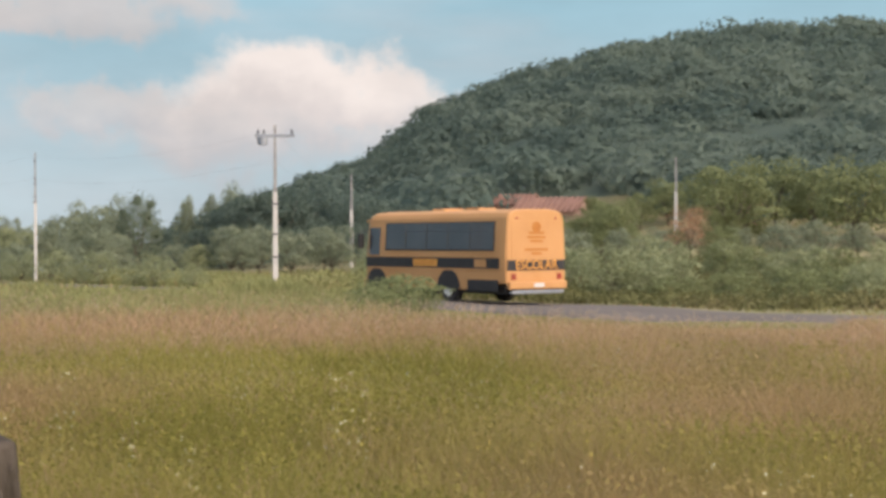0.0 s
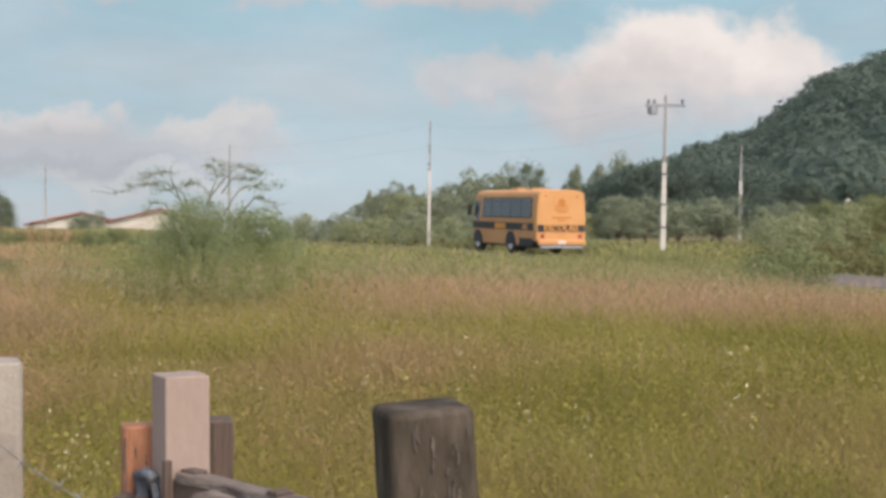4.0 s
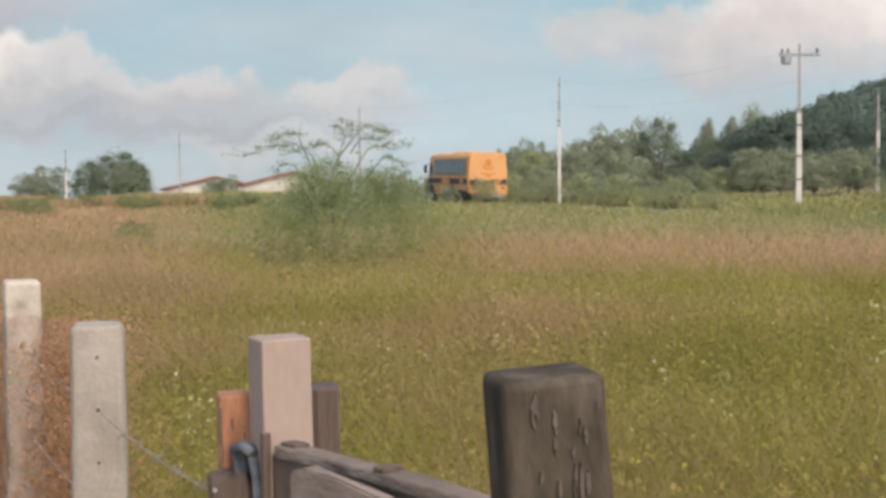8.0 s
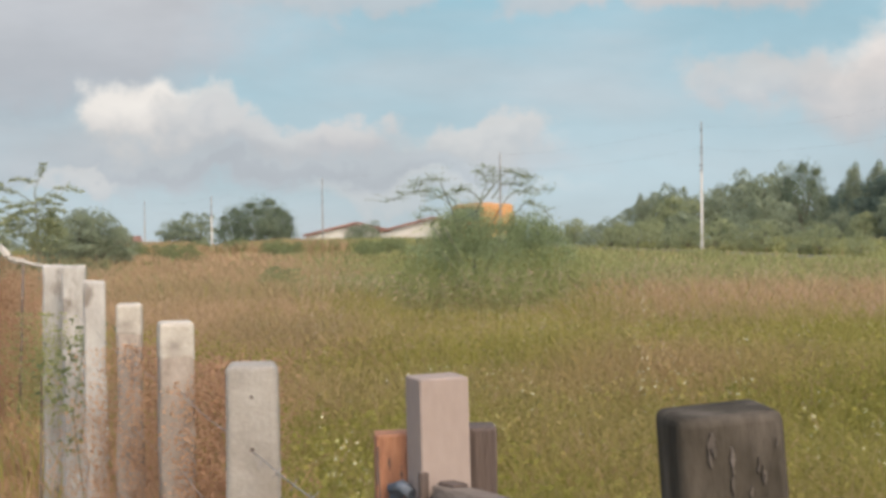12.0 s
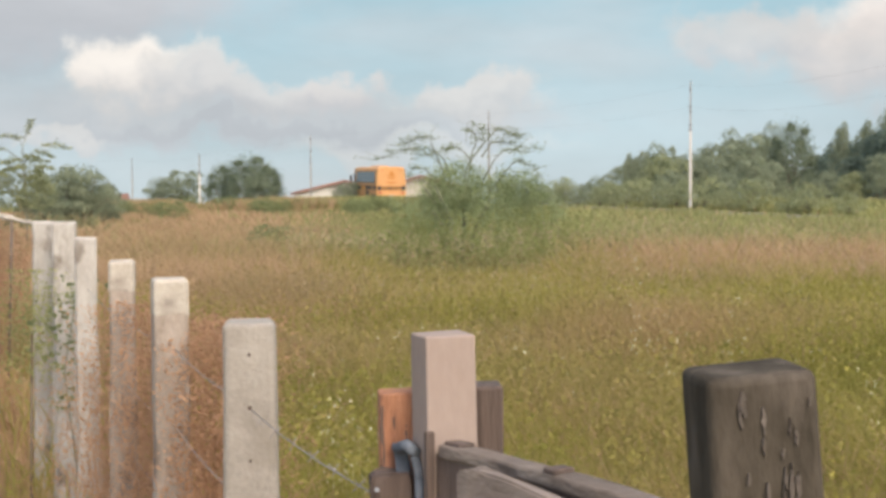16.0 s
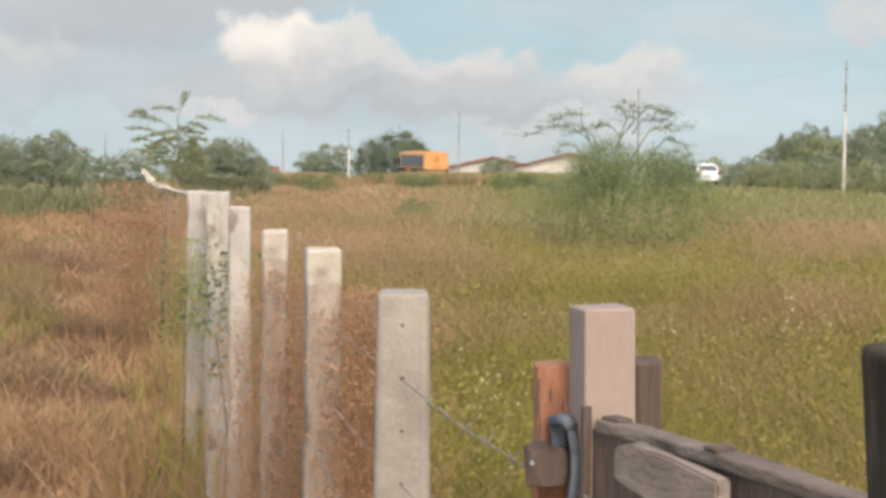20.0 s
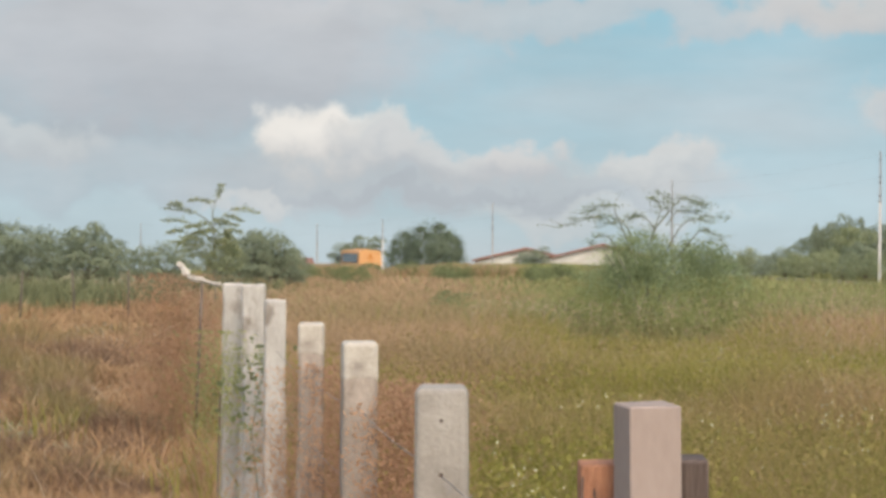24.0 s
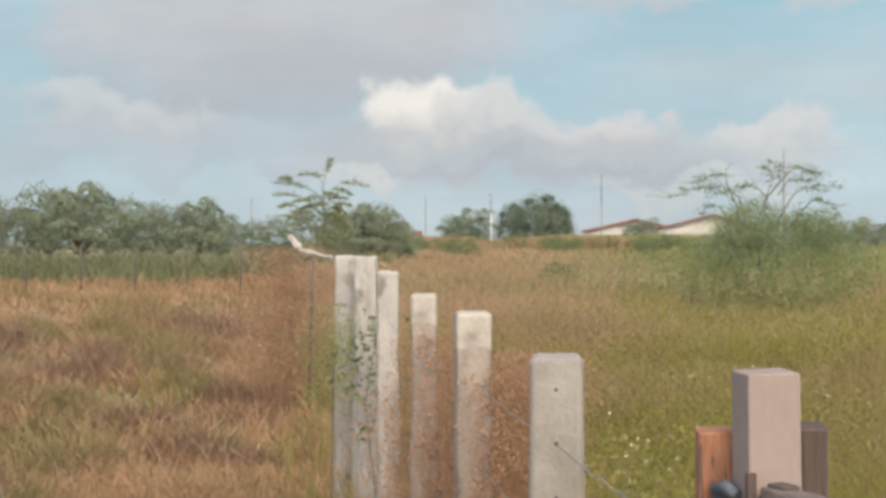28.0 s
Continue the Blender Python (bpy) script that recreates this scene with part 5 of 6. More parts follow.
def build_fence():
    rnd = random.Random(8)
    for i, (x, y, top, turn, w, look_) in enumerate(POSTS):
        label = {"clean": "smooth grey concrete fence post with wire holes", "limed": "stained concrete fence post with a whitewashed top and dry vines", "stained": "weathered pale concrete fence post with dark lichen stains"}[look_]
        yaw = math.degrees(math.atan2(-x, y)) + rnd.uniform(-4, 4)
        z = float(land(x, y))
        ob = thing("fence_post", label, "fence post", "concrete fence posts", pose(x, y, z, 0, 0, yaw))
        h = top - z
        body = box(-w / 2, w / 2, -w / 2, w / 2, -0.3, h, 0.012, 3)
        bmesh.ops.subdivide_edges(body, edges=[e for e in body.edges if abs(e.verts[0].co.z - e.verts[1].co.z) > 0.5], cuts=16)
        for v in body.verts:
            calm = min(1, max(0, (h - v.co.z - 0.08) * 8)) if look_ == "limed" else 1.0
            v.co.x += 0.004 * calm * noise.noise(Vector((v.co.x * 9, v.co.z * 3, i)))
            v.co.y += 0.004 * calm * noise.noise(Vector((v.co.y * 9, v.co.z * 3, i + 7)))
            wide = 1 + 0.14 * min(1, max(0, h - v.co.z))
            v.co.x, v.co.y = v.co.x * wide, v.co.y * wide
            if look_ != "clean":
                v.co.x += 0.006 * calm * noise.noise(Vector((v.co.x * 14, v.co.z * 9, i + 3)))
            if v.co.z > h - 0.05:
                v.co.z += 0.010 * noise.noise(Vector((v.co.x * 25, v.co.y * 25, i * 3)))
        part("shaft", body, M[{"clean": "concrete", "limed": "stained_concrete", "stained": "pale_concrete"}[look_]], ob)
        if look_ == "limed":
            cap = box(-w / 2 - 0.0012, w / 2 + 0.0012, -w / 2 - 0.0012, w / 2 + 0.0012, h - 0.095, h + 0.003, 0.011, 3)
            for v in cap.verts:
                v.co.x, v.co.y = v.co.x * (1 + 0.14 * (h - v.co.z)), v.co.y * (1 + 0.14 * (h - v.co.z))
                if v.co.z < h - 0.05:
                    v.co.z += 0.030 * noise.noise(Vector((v.co.x * 30, v.co.y * 30, i)))
            part("whitewash", cap, M["lime"], ob, "whitewashed top")
        if look_ == "clean":
            for k in range(6):
                part("wire_hole", disc_bar(0.0033 if k != 1 else 0.0045, -w / 2 - 0.0015, -w / 2 + 0.02, 10, axis="y", at=(0.0, 0, h - 0.058 - 0.098 * k)), M["brown_wood"], ob)
    # wires
    def wire(name, a, b, label, barbs=True):
        a, b = Vector(a), Vector(b)
        ob = thing(name, label, "wire", "fence wires")
        pts = [a.lerp(b, t) - Vector((0, 0, 0.015 * 4 * t * (1 - t))) for t in (0, 0.25, 0.5, 0.75, 1)]
        part("strand", tube(pts, 0.0012, 5), M["wire"], ob)
        if barbs:
            n = max(2, int((b - a).length / 0.12))
            for k in range(n):
                p = a.lerp(b, (k + 0.5) / n) - Vector((0, 0, 0.012))
                q = Vector((0.009, 0.003, 0.009 if k % 2 else -0.009))
                bm = tube([p - q, p + q], 0.0010, 4)
                tube([p - Vector((q.y, q.x, -q.z)), p + Vector((q.y, q.x, -q.z))], 0.0010, 4, bm)
                part("barb", bm, M["wire"], ob)
    for z in (1.25, 1.055, 0.86, 0.6):
        wire("barbed_wire", (-0.815, 2.905, z), (-0.335, 1.985, z + 0.005), "rusty grey barbed wire strung to the gate post")
        for (x0, y0, *_), (x1, y1, *_) in zip(POSTS[:4], POSTS[1:5]):
            wire("barbed_wire", (x0, y0, z), (x1, y1, z), "rusty grey barbed wire between the concrete posts", False)


def timber(w, d, h, seed, taper=0.0, rough=0.006, slant=0.0, edge=0.0):
    """A squared, rough-sawn post standing at the origin."""
    bm = box(-w / 2, w / 2, -d / 2, d / 2, -0.3, h, edge or min(w, d) * 0.12, 3)
    bmesh.ops.subdivide_edges(bm, edges=[e for e in bm.edges if abs(e.verts[0].co.z - e.verts[1].co.z) > 0.5], cuts=10)
    for v in bm.verts:
        t = max(0, v.co.z) / h
        v.co.x *= 1 - taper * t
        v.co.y *= 1 - taper * t
        v.co.x += rough * noise.noise(Vector((seed, v.co.z * 6, v.co.x * 12)))
        v.co.y += rough * noise.noise(Vector((seed + 5, v.co.z * 6, v.co.y * 12)))
        if v.co.z > h * 0.9:
            v.co.z += slant * v.co.x + rough * 1.5 * noise.noise(Vector((v.co.x * 30, v.co.y * 30, seed)))
    for f in bm.faces:
        f.smooth = f.calc_area() < 0.0015
    return bm


def streak(rng, x0, z1, w, ln, face, mat, parent, label):
    """A slender sliver standing 3 mm out of a post's front, its top at z1."""
    bm = bmesh.new()
    pts = [(x0 + rng.uniform(-0.0009, 0.0009) - sd * w * (0.25 + 0.75 * math.sin(math.pi * (q + 0.5) / 5)) / 2, z1 - ln * q / 4) for sd in (1, -1) for q in (range(5) if sd > 0 else range(4, -1, -1))]
    low, top = [bm.verts.new((px, face, pz)) for px, pz in pts], [bm.verts.new((px, face - 0.0031, pz)) for px, pz in pts]
    bm.faces.new(top), bm.faces.new(low[::-1])
    for q in range(10):
        bm.faces.new((low[q], low[(q + 1) % 10], top[(q + 1) % 10], top[q]))
    bmesh.ops.recalc_face_normals(bm, faces=bm.faces)
    part("worn_streak", bm, mat, parent, label)


def build_gate():
    # dark squared post nearest to the viewer
    ob = thing("gate_post", "dark weathered squared timber gate post with pale worn streaks", "gate post", "gate posts", pose(0.135, 1.235, 0, 0, -4.5, 14))
    part("shaft", timber(0.084, 0.080, 1.550, 1, 0.02, 0.004, 0.005, 0.0075), M["black_wood"], ob)
    rng = random.Random(15)
    for k in range(40):
        x0, z1 = rng.uniform(-0.016, 0.024), 1.550 - 0.012 - 0.135 * rng.random() ** 0.8
        if k < 6:
            x0, z1 = rng.choice((-0.017, -0.014, 0.033)) + rng.uniform(-0.001, 0.001), 1.550 - rng.uniform(0.008, 0.02)
        w, ln = rng.uniform(0.0006, 0.0030), rng.uniform(0.005, 0.026)
        streak(rng, x0, z1, w, ln, -0.0384, M["worn_wood"], ob, "pale peeling streak")
    # pale post and its two neighbours
    ob = thing("gate_post", "pale planed pinkish timber post at the hinge", "gate post", "gate posts", pose(-0.310, 2.060, 0, 0, -0.9, 28))
    part("shaft", timber(0.065, 0.062, 1.482, 2, -0.0, 0.0015, 0.0, 0.0028), M["pale_wood"], ob)
    ob = thing("gate_post", "fresh orange split timber post bound with blue strapping", "gate post", "gate posts", pose(-0.402, 2.11, 0, 0, 0.3, 14))
    part("shaft", timber(0.062, 0.060, 1.402, 3, 0.0, 0.006, 0.0, 0.004), M["orange_wood"], ob)
    for x0, z1, w, ln in ((-0.027, 1.385, 0.004, 0.05), (-0.025, 1.345, 0.003, 0.04), (-0.012, 1.372, 0.0025, 0.018), (0.004, 1.360, 0.002, 0.022), (0.014, 1.383, 0.003, 0.016), (-0.004, 1.332, 0.002, 0.014), (0.020, 1.350, 0.0022, 0.02)):
        streak(rng, x0, z1, w, ln, -0.0288, M["brown_wood"], ob, "dark split in the wood")
    for x0, x1, y0, z0, z1 in ((-0.014, 0.004, -0.050, 1.290, 1.338), (0.007, 0.019, -0.090, 1.150, 1.328)):
        band = box(x0, x1, y0 - 0.007, y0 + 0.010, z0, z1, 0.003)
        bmesh.ops.subdivide_edges(band, edges=[e for e in band.edges if abs(e.verts[0].co.z - e.verts[1].co.z) > 0.03], cuts=6)
        for v in band.verts:
            k = (z1 - v.co.z) / 0.08
            v.co.x += 0.004 * math.sin(k * 3) - 0.006 * max(0, 0.3 - k)
            v.co.y += 0.004 * math.cos(k * 4)
        part("strap", band, M["blue"], ob, "faded blue-grey plastic strap")
    part("knot", tube([(-0.012, -0.056, 1.334), (0.002, -0.074, 1.340), (0.013, -0.090, 1.332)], [0.006, 0.009, 0.007], 8), M["blue"], ob, "knotted end of the strap")
    wedge = box(-0.043, 0.008, -0.082, -0.034, 1.256, 1.304, 0.004, 2)
    bmesh.ops.subdivide_edges(wedge, edges=wedge.edges[:], cuts=2)
    for v in wedge.verts:
        v.co += Vector((noise.noise(v.co * 40), noise.noise(v.co * 40 + Vector((3, 0, 0))), noise.noise(v.co * 40 + Vector((0, 5, 0))))) * 0.007
    part("wedge_block", wedge, M["brown_wood"], ob, "dark rough wooden block lashed to the post")
    part("nail", tube([(-0.036, -0.078, 1.286), (-0.037, -0.087, 1.287)], [0.002, 0.0032], 8), M["steel"], ob, "nail head")
    ob = thing("gate_post", "dark brown timber post behind the pale post", "gate post", "gate posts", pose(-0.288, 2.16, 0, 0, -0.8, 10))
    part("shaft", timber(0.078, 0.07, 1.404, 4, 0.02, 0.006, 0.0, 0.005), M["brown_wood"], ob)
    # the gate: rails, boards, a stile and a short board, from the pale post towards the dark one
    gx, gy = -0.318, 2.015
    ex, ey = 0.125, 1.537
    ang = math.degrees(math.atan2(ey - gy, ex - gx))
    ln = math.hypot(ex - gx, ey - gy)
    g = thing("gate", "grey weathered wooden gate with round rails and a short board", "gate", "", pose(gx, gy, 0, 0, 0, ang))

    def rail(z, r, drop=0.0, bow=0.0, half=0.0):
        half = half or r
        b_ = box(0, ln, -r, r, -half, half, half * 0.5, 3)
        bmesh.ops.subdivide_edges(b_, edges=[e for e in b_.edges if abs(e.verts[0].co.x - e.verts[1].co.x) > 0.2], cuts=9)
        for v in b_.verts:
            t = v.co.x / ln
            v.co.z += z - drop * t + bow * 4 * t * (1 - t) + 0.003 * noise.noise(Vector((t * 9, v.co.y * 40, z)))
            v.co.y += 0.004 * noise.noise(Vector((t * 5, 3, z)))
        for f in b_.faces:
            f.smooth = True
        part("rail", b_, M["grey_wood"], g)

    rail(1.339, 0.017, 0.026, 0.008, 0.009)
    rail(1.05, 0.022)
    rail(0.72, 0.022)
    # face below the top rail; its shade is put into the dark timber colour
    face = box(-0.010, ln, -0.014, 0.010, 1.200, 1.336, 0.002)
    bmesh.ops.subdivide_edges(face, edges=[e for e in face.edges if abs(e.verts[0].co.x - e.verts[1].co.x) > 0.2], cuts=9)
    for v in face.verts:
        t = v.co.x / ln
        v.co.z += -0.026 * t + 0.032 * t * (1 - t)
    part("board", face, M["brown_wood"], g, "board under the top rail, its shade put into dark timber")
    part("board", box(0.0, ln, 0.004, 0.020, 0.80, 0.90, 0.004), M["brown_wood"], g)
    st = box(-0.013, -0.004, -0.030, -0.018, 0.25, 1.364, 0.002)
    part("stile", st, M["brown_wood"], g)
    br = box(0, 1, -0.062, -0.042, 0, 1, 0.0)
    bmesh.ops.subdivide_edges(br, edges=br.edges[:], cuts=5)
    for v in br.verts:
        k, u = v.co.x, v.co.z
        lo, hi = 1.298 - 0.040 * k, 1.350 - 0.020 * k - 0.014 * max(0, 1 - k / 0.14)
        v.co.x, v.co.z = 0.103 + 0.188 * k, lo + (hi - lo) * u
        v.co.z += 0.003 * noise.noise(v.co * 40)
        v.co.y += 0.002 * noise.noise(v.co * 30 + Vector((4, 0, 0)))
    bmesh.ops.bevel(br, geom=[e for e in br.edges if len(e.link_faces) == 2 and e.calc_face_angle() > 1.0], offset=0.003, segments=2, affect="EDGES")
    part("short_board", br, M["board_wood"], g, "short pale weathered board")
    part("board_bracket", box(0.15, 0.18, -0.046, -0.009, 1.285, 1.325, 0.003), M["brown_wood"], g)
    part("cleat", box(0.006, 0.040, -0.012, 0.012, 1.346, 1.353, 0.002), M["brown_wood"], g)
    part("cleat", box(0.212, 0.234, -0.018, 0.012, 1.345, 1.352, 0.002), M["brown_wood"], g)
    part("hinge", disc_bar(0.008, 1.10, 1.26, 10, axis="z", at=(-0.030, 0.0, 0)), M["dark_steel"], g)


def build_vine_on_post():
    rng = np.random.default_rng(12)
    pts = []
    for k in range(42):
        z = 1.25 - abs(rng.normal()) * 0.24
        pts.append((-2.42 + rng.normal() * 0.07 - 0.10 * (1.2 - z), 6.15 + rng.normal() * 0.08, z))
    ob = thing("climbing_vine", "green leafy vine climbing a concrete fence post", "vine", "", pose(0, 0, 0))
    part("stem", tube([(-2.45, 6.15, 0), (-2.40, 6.12, 0.5), (-2.44, 6.1, 0.9), (-2.38, 6.1, 1.25)], [0.005, 0.004, 0.003, 0.002], 5), M["twig"], ob)
    c = np.repeat(np.array(pts), 5, axis=0) + rng.normal(size=(210, 3)) * 0.026
    v, f = leaf_arrays(c, 0.034, rng)
    part("leaves", fast_mesh("leaves", v, f, M["leaf_warm"]), None, ob)
    b = thing("weed_bush", "soft yellow-green weed bush at the foot of the fence", "bush", "", pose(-2.96, 6.98, 0))
    n = 2200
    z = np.clip(0.99 + rng.normal(size=n) * 0.14, 0.1, 1.24)
    c = np.stack([rng.normal(size=n) * 0.10 + 0.02, rng.normal(size=n) * 0.09, z], 1)
    part("stem", tube([(0, 0, 0), (0.01, 0, 0.5), (0.02, 0, 0.98)], [0.010, 0.007, 0.004], 5), M["bark"], b)
    v, f = leaf_arrays(c, 0.016, rng)
    part("leaves", fast_mesh("leaves", v, f, M["weed_leaf"]), None, b)
    v, f = blade_arrays(rng.normal(size=160) * 0.16, rng.normal(size=160) * 0.14, np.zeros(160), rng.uniform(0.2, 0.6, 160), np.full(160, 0.006), rng, 0.7)
    tagged(part("stalk", fast_mesh("stalk", v, f, M["grass_green"]), None, b), kind="stuff")


def build_debris():
    """A fallen, broken white concrete post propped at the end of the fence."""
    x, y = -5.35, 12.1
    ob = thing("broken_post", "broken white concrete post leaning in dry vines", "broken post", "", pose(x, y, 0))
    for k, (p, q, r) in enumerate((((-0.33, 0.56, 1.445), (-0.20, 0.45, 1.345), 0.030), ((-0.22, 0.46, 1.345), (-0.02, 0.37, 1.30), 0.024), ((-0.03, 0.375, 1.305), (0.16, 0.30, 1.272), 0.017))):
        p, q = Vector(p), Vector(q)
        bm = tube([p.lerp(q, t) for t in (0, 0.2, 0.45, 0.7, 1.0)], [r * 0.7, r * 1.1, r * 0.9, r * 1.15, r * 0.8], 5)
        for v in bm.verts:
            v.co += Vector((noise.noise(v.co * 22 + Vector((k, 0, 0))), noise.noise(v.co * 22 + Vector((0, k + 3, 0))), noise.noise(v.co * 22 + Vector((0, 0, k + 6))))) * r * 0.7
        for f in bm.faces:
            f.smooth = False
        part("fragment", bm, M["lime"], ob)
    part("stump", tube([(-0.06, 0.30, -0.1), (-0.05, 0.33, 0.6), (-0.04, 0.37, 1.29)], [0.015, 0.013, 0.012], 6), M["grey_wood"], ob)
    for k, (sx_, sy_) in enumerate(((-7.0, 17.3), (-6.75, 17.2), (-6.5, 17.4))):
        bm = bmesh.new()
        bmesh.ops.create_icosphere(bm, subdivisions=2, radius=0.07)
        for v in bm.verts:
            v.co *= 1 + 0.35 * noise.noise(v.co * 9 + Vector((k, 0, 0)))
            v.co.z *= 0.7
        tagged(new("stone", mesh_of("stone", bm, M["lime"])), "pale stone lying in cut grass", "stone", "pale stones").matrix_basis = pose(sx_, sy_, float(land(sx_, sy_)) + 0.045)
    rng = np.random.default_rng(21)
    spots = [(-31.6, 10.5, 0.55), (-29.5, 12.5, 0.5), (-27.8, 11.2, 0.45), (-33.5, 9.0, 0.5), (-26.4, 14, 0.5), (-30.5, 16, 0.6), (-34.5, 14, 0.6), (-32.4, 7.2, 0.35), (-28.6, 8.2, 0.3), (-28.0, 19, 0.7), (-33.6, 20, 0.7)]
    spots += [(rng.uniform(-37, -25.5), d, rng.uniform(0.022, 0.045) * d) for d in np.linspace(6.5, 24, 26)]
    for k, (az, d, s) in enumerate(spots):
        px, py = polar(az, d)
        cl = thing("dry_clump", "low brown clump of dry brush in cut grass", "dry brush", "dry clumps", pose(px, py, float(land(px, py))))
        n = 700
        q = np.stack([rng.normal(size=n) * s * 0.5, rng.normal(size=n) * s * 0.4, np.zeros(n) - 0.01], 1)
        hh = s * 0.62 * np.exp(-((q[:, 0] / s) ** 2 + (q[:, 1] / s) ** 2)) * rng.uniform(0.4, 1.1, n)
        v, f = blade_arrays(q[:, 0], q[:, 1], q[:, 2], hh, np.full(n, 0.008), rng, 1.2)
        tagged(part("twig", fast_mesh("twig", v, f, M["brush"] if k % 3 else M["grass_cut"]), None, cl), kind="stuff")
    # a row of thin stakes before the crop
    for i, az in enumerate((-33, -31.2, -29.4, -27.6, -25.8)):
        px, py = polar(az, 36)
        st = thing("stake", "thin grey wooden fence stake before the crop", "stake", "field stakes", pose(px, py, float(land(px, py)), 0, (i % 3 - 1) * 3, 0))
        part("pole", tube([(0, 0, -0.2), (0.01, 0, 0.6), (0, 0, 1.05)], [0.022, 0.020, 0.018], 6), M["grey_wood"], st)


# ---- power line ----
def build_pole(az, d, top, arm=False, thick=1.0, hardware=True, grey=False):
    x, y = polar(az, d)
    z = float(land(x, y))
    h = 1.7 + d * math.tan(radians(top)) - z
    ob = thing("utility_pole", "pale concrete utility pole with a steel crossarm and a transformer" if arm else "slim pale concrete utility pole carrying wires", "utility pole", "power line poles", pose(x, y, z, 0, 0, -az))
    k = thick
    for lo, hi, w0, w1 in ((-0.3, h * 0.62, 0.17, 0.13), (h * 0.62, h, 0.10, 0.07)):
        b = box(-0.5, 0.5, -0.5, 0.5, 0, 1, 0.0)
        for v in b.verts:
            w = (w0 if v.co.z < 0.5 else w1) * k
            v.co = Vector((v.co.x * w, v.co.y * w * 0.8, lo + v.co.z * (hi - lo)))
        bmesh.ops.bevel(b, geom=b.edges[:], offset=0.012, segments=1, affect="EDGES")
        part("shaft" if lo < 0 else "upper_shaft", b, M["pole"] if lo < 0 and not grey else M["grey_pole"], ob)
    if arm:
        zt = 1.7 + d * math.tan(radians(3.59)) - z
        part("crossarm", box(-0.64, 0.64, -0.05, 0.05, zt - 0.05, zt + 0.05, 0.01), M["steel"], ob)
        for px in (-0.55, -0.36, 0.55):
            part("insulator", tube([(px, 0, zt + 0.05), (px, 0, zt + 0.10), (px, 0, zt + 0.2)], [0.02, 0.05, 0.03], 8), M["dark_steel"], ob)
        part("transformer", disc_bar(0.15, zt - 0.31, zt - 0.05, 16, 0.02, "z", (-0.40, 0, 0)), M["steel"], ob, "grey transformer can")
        part("fuse_cutout", tube([(-0.56, 0, zt - 0.02), (-0.54, 0, zt - 0.28)], 0.028, 6), M["dark_steel"], ob)
        for zz in (h * 0.55, h * 0.38, h * 0.25):
            part("step_bolt", box(-0.10, 0.10, -0.08, -0.06, zz, zz + 0.05, 0.005), M["dark_steel"], ob)
    elif hardware:
        for zz, w in ((h * 0.93, 0.10), (h * 0.80, 0.12), (h * 0.76, 0.12), (h * 0.66, 0.15), (h * 0.62, 0.15)):
            k = 0.62 if d > 100 else 0.9
            part("wire_clamp", box(-w * k, w * 0.6 * k, -0.05, 0.05, zz, zz + 0.07, 0.01), M["dark_steel"], ob)
    return Vector((x, y, z + h * 0.97)), Vector((x, y, z + h * 0.8))


def build_power_line():
    tips = {}
    for key, az, d, top, arm, k in (("a", 8.2, 54.0, 3.95, True, 1.10), ("b", 0.0, 92, 2.95, False, 1.0), ("e", -6.97, 112, 1.98, False, 1.0), ("f", -13.18, 119.5, 1.16, False, 0.8), ("g", -17.02, 123, 0.55, False, 0.95), ("i", -19.3, 150, 0.40, True and False, 0.9), ("h", -25.35, 160, 0.35, False, 1.0),
                                    ("c", 10.79, 108, 2.24, False, 1.5), ("d", 22.1, 112, 2.75, False, 1.6)):
        tips[key] = build_pole(az, d, top, arm, k, key not in "cd", key in "efih")
    chains = (("a", "b"), ("b", "e"), ("e", "f"), ("f", "g"), ("g", "i"), ("i", "h"), ("c", "d"), ("a", "c"))
    for p, q in chains:
        for lvl in (0, 1):
            a, b = tips[p][lvl], tips[q][lvl]
            sag = 0.012 * (b - a).length
            pts = [a.lerp(b, t) - Vector((0, 0, sag * 4 * t * (1 - t))) for t in np.linspace(0, 1, 9)]
            tagged(new("power_line", mesh_of("power_line", tube(pts, 0.0026, 4), M["steel"])), "thin overhead power line between poles", "power line", "power lines")


